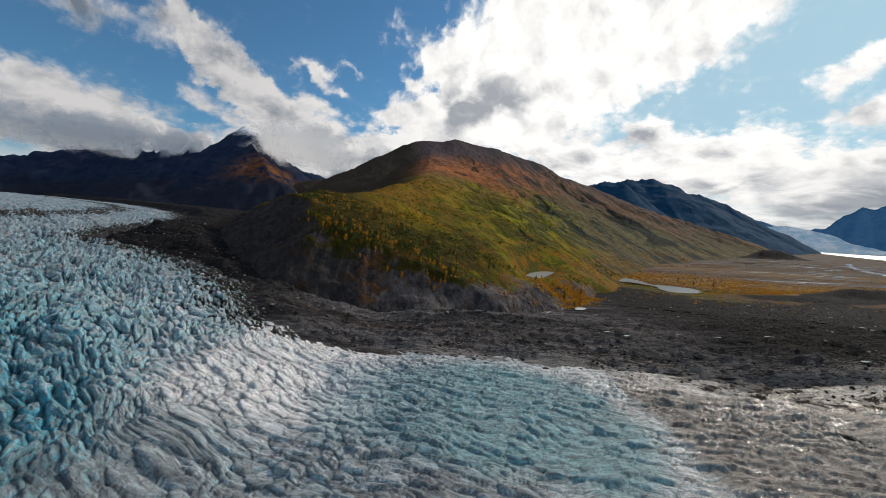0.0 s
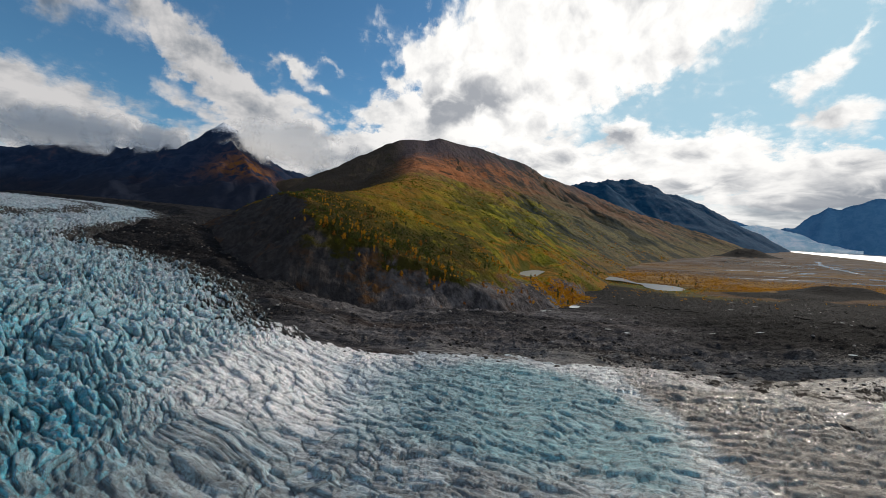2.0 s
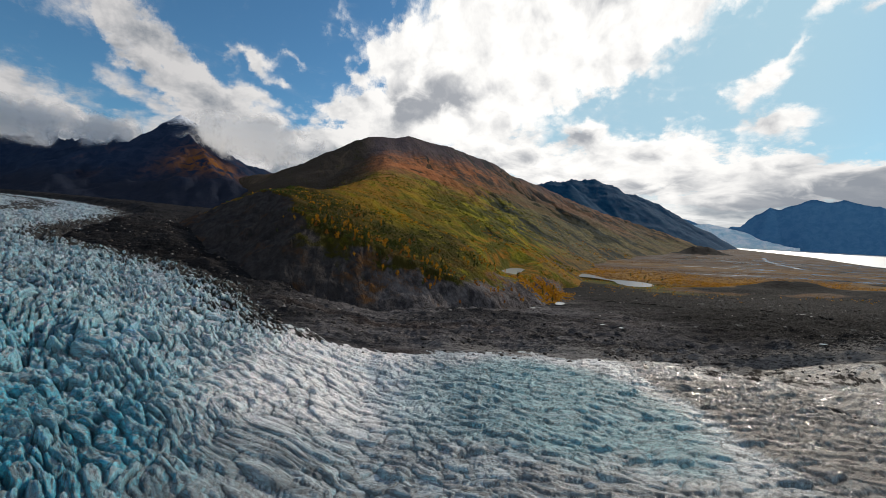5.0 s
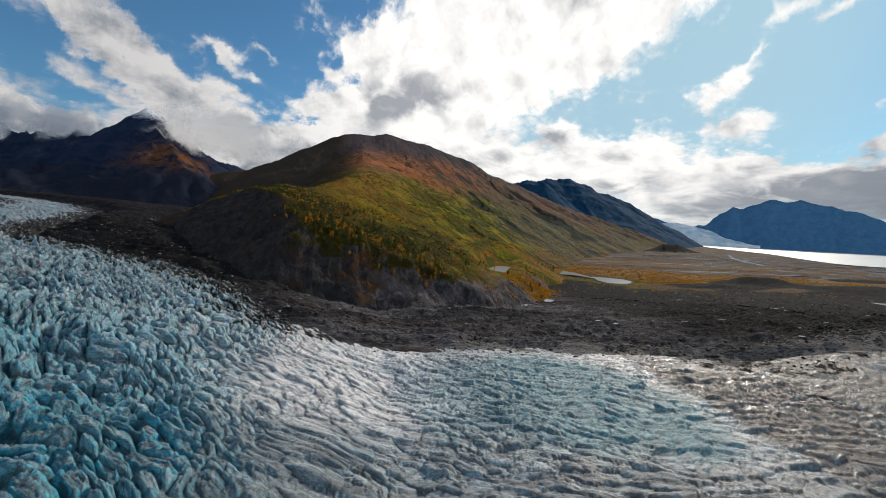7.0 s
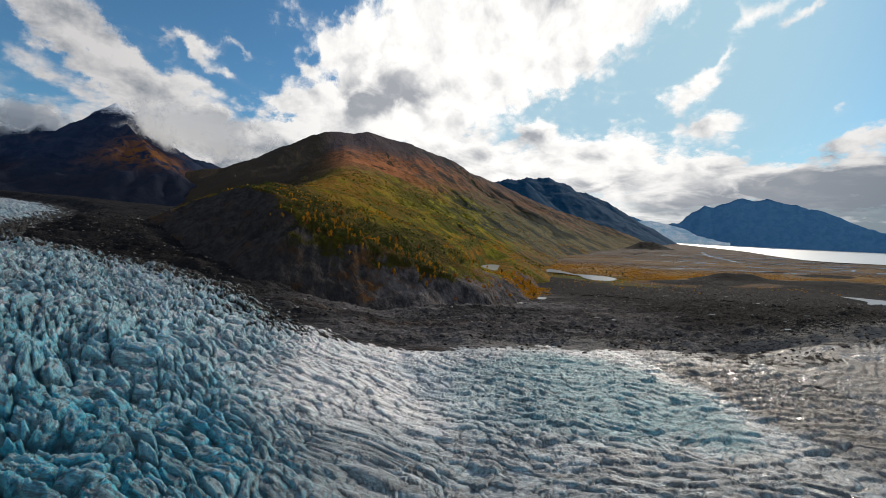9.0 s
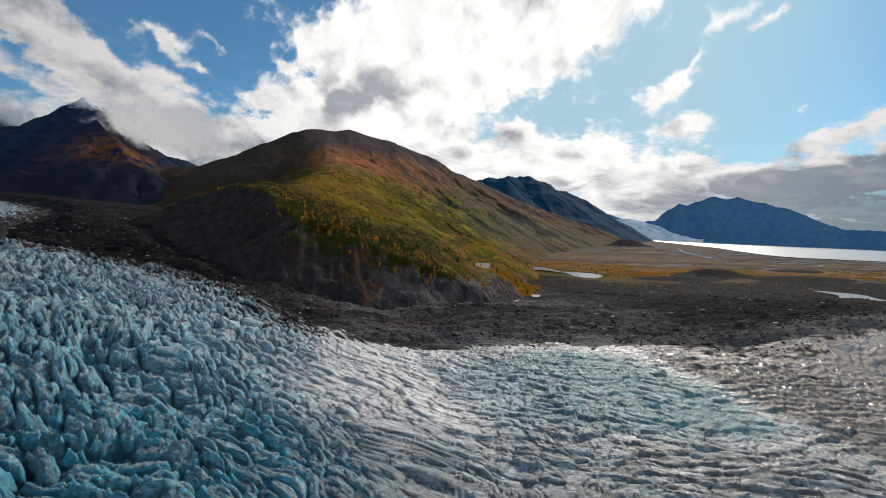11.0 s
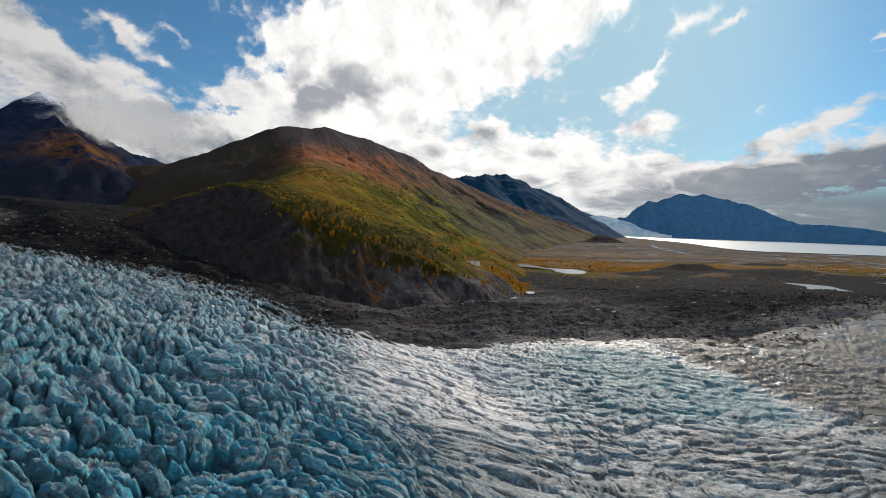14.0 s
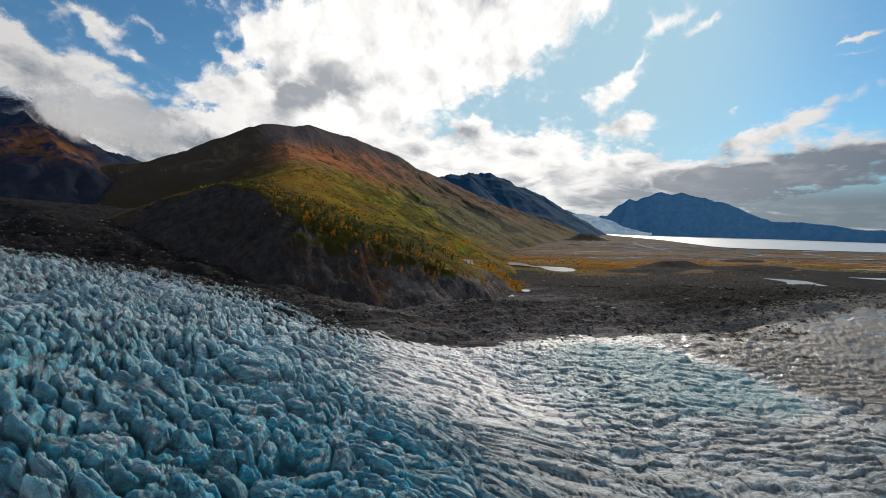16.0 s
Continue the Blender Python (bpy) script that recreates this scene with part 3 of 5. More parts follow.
def ice_material():
    m, g, sh, p = material("glacier ice")
    big = g.noise(g.scaled(p, (1, 1, 0.6)), 0.035, 4, 0.6)
    q = g.join(g.math("MULTIPLY", g.attr("flow_u"), 0.26), g.attr("flow_w"), g.xyz(p)[2])
    mid = g.noise(q, 0.30, 6, 0.62, 0.4)
    fine = g.noise(q, 1.9, 5, 0.68)
    cleft, rubble, blue, tan, west, clean = (g.attr(k) for k in ("cleft", "rubble", "blue", "tan", "west", "clean"))
    flat = g.step(g.xyz(g.add("ShaderNodeNewGeometry").outputs["Normal"])[2], 0.74, 0.95)
    # level tops hold snow crust and silt, steep faces show clean ice
    top = g.mix(g.step(mid, 0.3, 0.7), (0.60, 0.67, 0.695), (0.34, 0.44, 0.485))
    dirt = g.step(g.noise(q, 0.33, 8, 0.74, 0.8), 0.44, 0.64)
    top = g.mix(g.math("MULTIPLY", dirt, g.math("MULTIPLY_ADD", clean, -0.5, g.math("MULTIPLY_ADD", west, -0.38, 0.75), clamp=True)), top, (0.15, 0.13, 0.115))
    silt = g.step(g.math("ADD", g.math("MULTIPLY", tan, 0.8), g.math("MULTIPLY_ADD", mid, 0.8, -0.4)), 0.25, 0.75)
    top = g.mix(silt, top, g.mix(g.step(g.noise(g.scaled(q, (0.8, 2.4, 1.0)), 0.5, 7, 0.70, 0.8), 0.30, 0.70), (0.30, 0.265, 0.225), (0.145, 0.128, 0.108)))
    # white of the pale ice and of the sunlight painted on it
    white = g.mix(g.step(mid, 0.25, 0.75), (0.97, 0.94, 0.91), (0.80, 0.785, 0.77))
    top = g.mix(g.math("MULTIPLY", clean, g.step(big, 0.30, 0.5), clamp=True), top, white)
    side = g.mix(g.step(mid, 0.3, 0.7), (0.54, 0.715, 0.775), (0.31, 0.505, 0.575))
    side = g.mix(g.math("MULTIPLY", clean, 0.7, clamp=True), side, (0.72, 0.73, 0.73))
    side = g.mix(g.math("MULTIPLY", tan, 0.75), side, g.mix(fine, (0.10, 0.10, 0.095), (0.24, 0.225, 0.20)))
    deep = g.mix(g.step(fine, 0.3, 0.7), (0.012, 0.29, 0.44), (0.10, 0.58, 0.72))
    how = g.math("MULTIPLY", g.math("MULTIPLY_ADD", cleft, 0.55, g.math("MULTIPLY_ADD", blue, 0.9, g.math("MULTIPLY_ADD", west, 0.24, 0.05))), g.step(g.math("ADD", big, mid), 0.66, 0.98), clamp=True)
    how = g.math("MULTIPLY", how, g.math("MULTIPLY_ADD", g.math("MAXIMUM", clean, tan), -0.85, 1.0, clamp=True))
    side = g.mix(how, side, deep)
    top = g.mix(g.math("MULTIPLY", how, 0.62), top, (0.12, 0.29, 0.35))
    top = g.mix(g.math("MULTIPLY", g.attr("teal"), g.step(mid, 0.3, 0.65, 0.5, 0.95)), top, g.mix(fine, (0.12, 0.29, 0.32), (0.33, 0.52, 0.54)))
    side = g.mix(g.math("MULTIPLY", g.attr("teal"), 0.6), side, g.mix(fine, (0.05, 0.26, 0.32), (0.16, 0.45, 0.51)))
    col = g.mix(flat, side, top)
    col = g.mix(g.math("MULTIPLY", g.step(g.noise(q, 3.2, 6, 0.75, 0.5), 0.48, 0.7, 0.0, 0.35), g.math("MULTIPLY_ADD", clean, -0.8, g.math("MULTIPLY_ADD", west, -0.5, 1.0), clamp=True)), col, (0.075, 0.08, 0.085))
    col = g.mix(g.math("MULTIPLY", g.step(g.noise(q, 1.5, 5, 0.75, 1.2), 0.58, 0.70), g.math("MULTIPLY_ADD", clean, -0.4, g.math("MULTIPLY_ADD", west, -0.25, 0.55), clamp=True)), col, (0.10, 0.09, 0.082))
    # each plate has its own shade; grit gathers on some, and in the joints between them
    tone = g.attr("tone")
    col = g.mix(g.math("MULTIPLY", g.step(g.math("MULTIPLY_ADD", mid, 0.5, g.math("ADD", tone, -0.25)), 0.42, 0.85), g.math("MULTIPLY_ADD", clean, -0.3, g.math("MULTIPLY_ADD", west, -0.15, 0.55), clamp=True)), col, g.mix(west, g.mix(tan, (0.20, 0.235, 0.25), (0.18, 0.165, 0.145)), (0.24, 0.36, 0.41)))
    col = g.mix(g.math("MULTIPLY", g.attr("grime"), g.step(g.math("MULTIPLY_ADD", tone, 0.5, g.math("MULTIPLY", mid, 0.6)), 0.35, 0.65, 0.2, 0.8)), col, g.mix(fine, (0.115, 0.13, 0.135), (0.25, 0.265, 0.265)))
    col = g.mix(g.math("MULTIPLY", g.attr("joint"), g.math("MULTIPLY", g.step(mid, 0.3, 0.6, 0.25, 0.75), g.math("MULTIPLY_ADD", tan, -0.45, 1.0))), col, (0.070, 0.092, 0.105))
    col = g.mix(g.math("MULTIPLY", g.attr("teal"), 0.36), col, g.mix(fine, (0.11, 0.32, 0.36), (0.28, 0.53, 0.57)))
    # fine dark threads of grit along the flow
    thread = g.step(g.math("ABSOLUTE", g.math("ADD", g.noise(g.scaled(q, (1.3, 1.0, 0.6)), 0.42, 7, 0.62, 0.9), -0.5)), 0.028, 0.004)
    hair = g.step(g.math("ABSOLUTE", g.math("ADD", g.noise(g.scaled(q, (1.3, 1.0, 0.6)), 1.3, 6, 0.65, 0.7), -0.5)), 0.035, 0.006)
    thread = g.math("MAXIMUM", thread, g.math("MULTIPLY", hair, 0.6))
    col = g.mix(g.math("MULTIPLY", thread, g.math("MULTIPLY_ADD", clean, -0.35, 0.7, clamp=True)), col, (0.085, 0.085, 0.088))
    # thin veins of grit in the joints, and old grey crust on the broken ice
    vein = g.step(g.cells(g.vec("ADD", g.scaled(q, (1.6, 1.0, 0.5)), g.scaled(g.add("ShaderNodeTexCoord").outputs["Object"], (0.2, 0.2, 0))), 0.42, "DISTANCE_TO_EDGE"), 0.13, 0.03)
    vein = g.math("MULTIPLY", vein, g.step(mid, 0.42, 0.6, 0.15, 0.8))
    spared = g.math("MULTIPLY_ADD", clean, -0.7, 1.0, clamp=True)
    col = g.mix(g.math("MULTIPLY", g.math("MULTIPLY", vein, spared), g.math("MULTIPLY_ADD", west, 0.0, 0.5)), col, (0.055, 0.052, 0.05))
    crust = g.math("MULTIPLY", g.math("MULTIPLY", g.math("MULTIPLY", west, g.step(g.xyz(p)[0], -82, -118)), g.math("MULTIPLY_ADD", clean, -1.0, 1.0, clamp=True)), g.step(g.noise(q, 0.12, 6, 0.65, 0.8), 0.40, 0.62))
    col = g.mix(g.math("MULTIPLY", crust, 0.34), col, (0.085, 0.10, 0.108))
    # deep clefts between seracs darkened, their shade put into the colour
    cleft_shade = g.math("MULTIPLY", west, g.step(cleft, 0.5, 1.0, 0.0, 0.85))
    col = g.mix(cleft_shade, col, g.mix(blue, (0.03, 0.035, 0.04), (0.012, 0.10, 0.15)))
    stones = g.step(g.math("ADD", g.math("MULTIPLY", rubble, g.math("MULTIPLY_ADD", cleft, 0.85, g.math("MULTIPLY_ADD", west, -0.15, 0.75))), g.math("MULTIPLY_ADD", g.noise(g.scaled(q, (1.2, 1.0, 0.4)), 0.6, 8, 0.76), 1.5, -0.75)), 0.34, 0.56)
    dark = g.mix(g.noise(p, 0.8, 4, 0.6), (0.014, 0.013, 0.012), (0.05, 0.043, 0.036))
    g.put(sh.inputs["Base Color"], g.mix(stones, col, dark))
    wet = g.step(g.noise(q, 0.16, 6, 0.64, 0.5), 0.49, 0.56)
    gloss = g.math("ADD", g.step(fine, 0.35, 0.65, 0.30, 0.50), g.math("MULTIPLY", tan, g.math("MULTIPLY_ADD", wet, -0.5, 0.16)))
    rough = g.math("MAXIMUM", g.math("MULTIPLY_ADD", stones, 0.5, gloss, clamp=True), 0.1)
    g.put(sh.inputs["Roughness"], rough)
    g.put(sh.inputs["Specular IOR Level"], g.math("MULTIPLY_ADD", stones, -0.15, g.math("MULTIPLY_ADD", g.math("MULTIPLY", wet, tan), 0.3, g.math("MULTIPLY_ADD", g.math("MAXIMUM", tan, g.attr("teal")), -0.50, 0.72))))
    sh.inputs["IOR"].default_value = 1.31
    g.put(sh.inputs["Subsurface Weight"], g.math("MULTIPLY", g.math("MULTIPLY_ADD", west, 0.60, 0.15), g.math("SUBTRACT", 1.0, stones), clamp=True))
    sh.inputs["Subsurface Radius"].default_value = (0.35, 0.9, 1.2)
    sh.inputs["Subsurface Scale"].default_value = 1.3
    h = g.math("MULTIPLY", g.math("MULTIPLY_ADD", thread, -0.12, g.noise(q, 0.9, 8, 0.70, 0.6)), g.math("MULTIPLY_ADD", west, 1.1, 0.5))
    bump(g, sh, h, 1.0, 0.85)
    return m


def ground_material():
    m, g, sh, p = material("moraine and outwash")
    moraine, damp = g.attr("moraine"), g.attr("flats")
    long = g.scaled(p, (0.28, 1.0, 1.0))
    big, mid, fine = g.noise(p, 0.012, 5, 0.6), g.noise(long, 0.13, 7, 0.7, 0.6), g.noise(long, 1.1, 6, 0.72, 0.4)
    stone = g.mix(g.step(mid, 0.3, 0.7), (0.042, 0.041, 0.044), (0.19, 0.178, 0.178))
    streaky = g.noise(g.scaled(p, (0.12, 0.8, 0.5)), 0.9, 7, 0.74, 1.4)
    stone = g.mix(g.step(streaky, 0.52, 0.66, 0.0, 0.7), stone, (0.013, 0.012, 0.011))
    stone = g.mix(g.step(streaky, 0.46, 0.34, 0.0, 0.8), stone, (0.13, 0.105, 0.088))
    stone = g.mix(g.step(fine, 0.58, 0.70), stone, (0.36, 0.32, 0.29))
    fleck = g.noise(g.scaled(p, (0.11, 0.32, 0.3)), 1.0, 8, 0.78, 0.8)
    stone = g.mix(g.step(fleck, 0.585, 0.66, 0.0, 0.85), stone, (0.25, 0.225, 0.205))
    stone = g.mix(g.step(fleck, 0.48, 0.38, 0.0, 0.8), stone, (0.010, 0.010, 0.011))
    swath = g.noise(g.scaled(p, (0.008, 0.032, 0.0)), 1.0, 5, 0.6, 0.8)
    stone = g.mix(g.step(swath, 0.47, 0.60, 0.0, 0.72), stone, g.mix(g.step(fine, 0.60, 0.72), (0.016, 0.016, 0.018), (0.12, 0.11, 0.105)))
    rust = g.step(g.noise(long, 0.03, 5, 0.65), 0.48, 0.66)
    stone = g.mix(g.math("MULTIPLY", rust, 0.28), stone, (0.105, 0.068, 0.048))
    # shade on the moraine, put into a near-black stone colour
    stone = g.mix(g.attr("coal"), stone, g.mix(g.step(fine, 0.65, 0.8), (0.008, 0.0082, 0.009), (0.06, 0.055, 0.05)))
    scrub = g.mix(g.step(mid, 0.35, 0.65), (0.135, 0.068, 0.026), (0.062, 0.042, 0.024))
    gravel = g.mix(g.step(fine, 0.3, 0.7), (0.058, 0.049, 0.045), (0.165, 0.142, 0.128))
    streak = g.noise(g.scaled(p, (0.007, 0.032, 0)), 1.0, 8, 0.74, 0.5)
    low = g.mix(g.step(g.math("ADD", streak, g.math("MULTIPLY", damp, 0.08)), 0.47, 0.66), scrub, gravel)
    low = g.mix(g.math("MULTIPLY", g.attr("belt"), g.step(mid, 0.3, 0.6), clamp=True), low, g.mix(fine, (0.42, 0.20, 0.018), (0.22, 0.125, 0.016)))
    low = g.mix(g.math("MULTIPLY", g.attr("meadow"), g.step(mid, 0.25, 0.55), clamp=True), low, g.mix(fine, (0.05, 0.058, 0.010), (0.10, 0.085, 0.012)))
    bars = g.step(g.noise(g.scaled(p, (0.006, 0.035, 0)), 1.0, 7, 0.74, 0.4), 0.54, 0.66)
    low = g.mix(g.math("MULTIPLY", bars, damp), low, (0.24, 0.205, 0.18))
    col = g.mix(g.step(g.math("ADD", moraine, g.math("MULTIPLY_ADD", big, 0.5, -0.25)), 0.10, 0.30), low, stone)
    col = g.mix(g.step(g.math("ADD", g.math("MULTIPLY", g.attr("margin"), 0.7), g.math("MULTIPLY_ADD", streaky, -2.2, 1.0)), 0.35, 0.6, 0.0, 0.85), col, g.mix(fine, (0.15, 0.135, 0.12), (0.34, 0.33, 0.31)))
    turf = g.mix(g.step(mid, 0.4, 0.6), (0.030, 0.042, 0.007), (0.115, 0.115, 0.014))
    g.put(sh.inputs["Base Color"], g.mix(g.math("MULTIPLY", g.attr("meadow"), g.step(g.noise(long, 0.02, 5, 0.65), 0.30, 0.46), clamp=True), col, turf))
    g.put(sh.inputs["Roughness"], 0.9)
    sh.inputs["Specular IOR Level"].default_value = 0.04
    bump(g, sh, g.math("ADD", g.noise(long, 0.8, 7, 0.72), g.math("MULTIPLY", mid, 2.0)), 1.0, 1.8)
    return m


def hill_material():
    m, g, sh, p = material("autumn hillside")
    x, y, z = g.xyz(p)
    bare = g.attr("bare")
    big, mid, fine = g.noise(p, 0.006, 5, 0.6, 0.4), g.noise(p, 0.035, 6, 0.65, 0.5), g.noise(p, 0.35, 6, 0.7)
    gully, shady, crest = g.attr("gully"), g.attr("shady"), g.attr("crest")
    tuft = g.noise(p, 0.09, 6, 0.7, 0.8)
    run = g.join(g.math("MULTIPLY_ADD", x, 0.96, g.math("MULTIPLY", y, 0.27)), g.math("MULTIPLY_ADD", x, 0.06, g.math("MULTIPLY", y, -0.2)), g.math("MULTIPLY", z, 0.1))
    rill = g.noise(run, 0.045, 7, 0.68, 0.7)
    green = g.mix(g.step(g.math("MULTIPLY_ADD", rill, 0.6, g.math("MULTIPLY", mid, 0.4)), 0.38, 0.62), (0.066, 0.080, 0.005), (0.37, 0.315, 0.013))
    green = g.mix(g.step(fine, 0.5, 0.75), green, (0.035, 0.042, 0.004))
    # broad dark sweeps: cloud shadow put into the green
    green = g.mix(g.step(g.noise(g.scaled(p, (1.0, 0.6, 1.0)), 0.011, 5, 0.6, 0.8), 0.42, 0.56, 0.0, 0.9), green, g.mix(tuft, (0.035, 0.046, 0.008), (0.11, 0.10, 0.016)))
    gold = g.mix(fine, (0.38, 0.155, 0.012), (0.20, 0.085, 0.010))
    col = g.mix(g.step(g.math("ADD", mid, g.math("MULTIPLY", z, -0.0016)), 0.42, 0.56, 0.0, 0.85), green, gold)
    col = g.mix(g.math("MULTIPLY", crest, g.step(mid, 0.36, 0.56, 0.05, 0.95)), col, g.mix(fine, (0.34, 0.16, 0.018), (0.16, 0.085, 0.014)))
    # olive of the eastern slope, greyed by haze put into the colour
    olive = g.mix(g.step(tuft, 0.38, 0.62), (0.065, 0.072, 0.050), (0.19, 0.150, 0.080))
    col = g.mix(g.step(g.math("ADD", x, g.math("MULTIPLY_ADD", big, 420, -210)), 230, 520, 0.0, 0.85), col, olive)
    heath = g.mix(g.step(g.math("MULTIPLY_ADD", tuft, 0.5, g.math("MULTIPLY", mid, 0.5)), 0.42, 0.58), (0.33, 0.128, 0.050), (0.095, 0.062, 0.048))
    heath = g.mix(g.math("MULTIPLY", g.step(big, 0.44, 0.58, 0.0, 0.85), g.step(x, -170, -40)), heath, (0.38, 0.14, 0.055))
    heath = g.mix(g.step(x, 260, 620, 0.0, 0.7), heath, g.mix(tuft, (0.075, 0.066, 0.060), (0.17, 0.115, 0.072)))
    # western heath: the flank's shade put into a near-black colour
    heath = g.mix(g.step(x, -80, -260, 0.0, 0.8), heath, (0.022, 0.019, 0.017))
    high = g.math("ADD", z, g.math("MULTIPLY_ADD", big, 220, g.math("MULTIPLY", mid, 120)))
    high = g.math("ADD", high, g.step(x, -110, -330, 0.0, 230.0))
    high = g.math("ADD", high, g.step(x, 350, 1000, 0.0, 120.0))
    col = g.mix(g.step(high, 290, 480), col, heath)
    col = g.mix(g.step(high, 510, 620), col, g.mix(mid, (0.055, 0.054, 0.068), (0.13, 0.088, 0.080)))
    # west of the spur, shade painted over the plant colours
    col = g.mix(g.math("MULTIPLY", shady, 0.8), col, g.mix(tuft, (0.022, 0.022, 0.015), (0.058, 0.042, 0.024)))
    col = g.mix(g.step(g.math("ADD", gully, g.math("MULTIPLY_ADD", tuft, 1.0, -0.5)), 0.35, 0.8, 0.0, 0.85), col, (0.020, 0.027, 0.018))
    # dense scrub, with the rim slope's shade put into its dark colour
    col = g.mix(g.math("MULTIPLY", g.attr("thicket"), g.step(tuft, 0.34, 0.5, 0.3, 0.9)), col, g.mix(fine, (0.018, 0.021, 0.006), (0.055, 0.040, 0.010)))
    col = g.mix(g.step(tuft, 0.58, 0.70, 0.0, 0.55), col, (0.030, 0.034, 0.008))
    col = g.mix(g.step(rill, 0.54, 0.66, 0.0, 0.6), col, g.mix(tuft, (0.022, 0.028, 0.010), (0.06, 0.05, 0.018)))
    # eastern runnels: haze blue put into their dark colour
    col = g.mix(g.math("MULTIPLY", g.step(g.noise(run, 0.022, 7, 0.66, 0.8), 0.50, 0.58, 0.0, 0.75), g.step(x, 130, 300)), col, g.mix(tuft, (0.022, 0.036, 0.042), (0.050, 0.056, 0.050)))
    rock = g.mix(g.step(g.noise(g.scaled(p, (1, 1, 0.35)), 0.16, 8, 0.72, 0.2), 0.35, 0.7), (0.036, 0.033, 0.034), (0.165, 0.148, 0.145))
    rock = g.mix(g.math("MULTIPLY", g.step(g.noise(g.scaled(p, (1, 1, 0.6)), 0.045, 6, 0.66, 0.6), 0.50, 0.60), g.step(x, -70, -10, 0.1, 0.4)), rock, (0.22, 0.205, 0.205))
    rock = g.mix(g.math("MULTIPLY", g.step(g.noise(p, 0.03, 5, 0.6), 0.52, 0.64), g.step(tuft, 0.40, 0.55, 0.0, 0.9)), rock, (0.19, 0.085, 0.022))
    # western bank: its shade put into a darker rock colour
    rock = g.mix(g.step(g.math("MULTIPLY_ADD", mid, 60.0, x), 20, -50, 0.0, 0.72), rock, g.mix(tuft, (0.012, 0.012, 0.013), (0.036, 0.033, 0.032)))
    scree = g.step(g.math("ADD", bare, g.math("MULTIPLY_ADD", mid, 2.0, -1.05)), 0.35, 0.6)
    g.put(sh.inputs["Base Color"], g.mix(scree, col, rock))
    g.put(sh.inputs["Roughness"], 0.95)
    sh.inputs["Specular IOR Level"].default_value = 0.03
    bump(g, sh, g.math("ADD", g.noise(p, 0.22, 7, 0.7), g.math("MULTIPLY_ADD", rill, -2.6, g.math("MULTIPLY", mid, 1.6))), 1.0, 4.0)
    return m


def rock_material(name, low, high, heath, snow_from):
    """Far mountains: dark rock, heath on the lower spurs, snow on the tops. Distance haze is put into these colours."""
    m, g, sh, p = material(name)
    z = g.xyz(p)[2]
    big, mid, fine = g.noise(p, 0.004, 5, 0.6, 0.4), g.noise(p, 0.02, 6, 0.68, 0.5), g.noise(p, 0.11, 6, 0.7)
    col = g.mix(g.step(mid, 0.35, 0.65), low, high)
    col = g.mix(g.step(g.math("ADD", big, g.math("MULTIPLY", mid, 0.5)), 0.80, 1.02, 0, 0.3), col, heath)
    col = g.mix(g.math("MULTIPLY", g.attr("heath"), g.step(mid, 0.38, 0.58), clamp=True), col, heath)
    # foot of the west range: dark blue, haze put into the colour
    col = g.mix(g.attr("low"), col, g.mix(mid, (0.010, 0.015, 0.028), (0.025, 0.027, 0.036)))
    drift = g.math("ADD", z, g.math("MULTIPLY_ADD", fine, 140, g.math("MULTIPLY", mid, 160)))
    col = g.mix(g.step(drift, snow_from, snow_from + 90), col, (0.72, 0.75, 0.8))
    g.put(sh.inputs["Base Color"], col)
    g.put(sh.inputs["Roughness"], 0.95)
    sh.inputs["Specular IOR Level"].default_value = 0.02
    bump(g, sh, g.math("ADD", fine, g.math("MULTIPLY", mid, 3)), 0.4, 6.0)
    return m


def far_ice_material():
    m, g, sh, p = material("far glacier ice")
    n = g.noise(p, 0.012, 7, 0.7, 0.5)
    band = g.noise(g.scaled(p, (0.02, 0.004, 0.0)), 1.0, 5, 0.65, 0.5)
    col = g.mix(g.step(n, 0.3, 0.7), (0.42, 0.66, 0.76), (0.92, 0.94, 0.95))
    g.put(sh.inputs["Base Color"], g.mix(g.step(band, 0.56, 0.70, 0.0, 0.55), col, (0.20, 0.36, 0.45)))
    sh.inputs["Roughness"].default_value = 0.9
    sh.inputs["Specular IOR Level"].default_value = 0.1
    bump(g, sh, n, 0.8, 12.0)
    return m


def water_material(name, colour, rough):
    m, g, sh, p = material(name)
    g.put(sh.inputs["Base Color"], colour)
    sh.inputs["Roughness"].default_value = rough
    sh.inputs["IOR"].default_value = 1.33
    bump(g, sh, g.noise(p, 0.6, 3, 0.5), 0.04, 0.2)
    return m


ICE, GROUND, HILL = ice_material(), ground_material(), hill_material()
PEAKS = rock_material("alpine rock with painted haze", (0.010, 0.021, 0.048), (0.020, 0.034, 0.066), (0.15, 0.062, 0.018), 675)
# bluer with distance: the haze is put into the base colours
EAST = rock_material("rock with painted blue haze", (0.007, 0.040, 0.086), (0.015, 0.060, 0.115), (0.022, 0.050, 0.085), 720)
FAR = rock_material("far rock with painted haze", (0.055, 0.165, 0.31), (0.082, 0.205, 0.36), (0.075, 0.185, 0.32), 900)
FAR_ICE = far_ice_material()
LAKE = water_material("silty lake water", (0.50, 0.52, 0.50), 0.3)
POND = water_material("pond water", (0.45, 0.47, 0.45), 0.12)

# ---------------------------------------------------------------- the land
az = spread(-60, 80, 0.16, 2.0)
gx, gy = polar(az, np.concatenate(([1.0, 20.0], log_steps(60, 150, 0.05), log_steps(151, 460, 0.0058), log_steps(462, 4870, 0.014))))
gz, beyond, moraine = ground_level(gx, gy)
flat = smooth(np.hypot(gx, gy), 600, 1100)
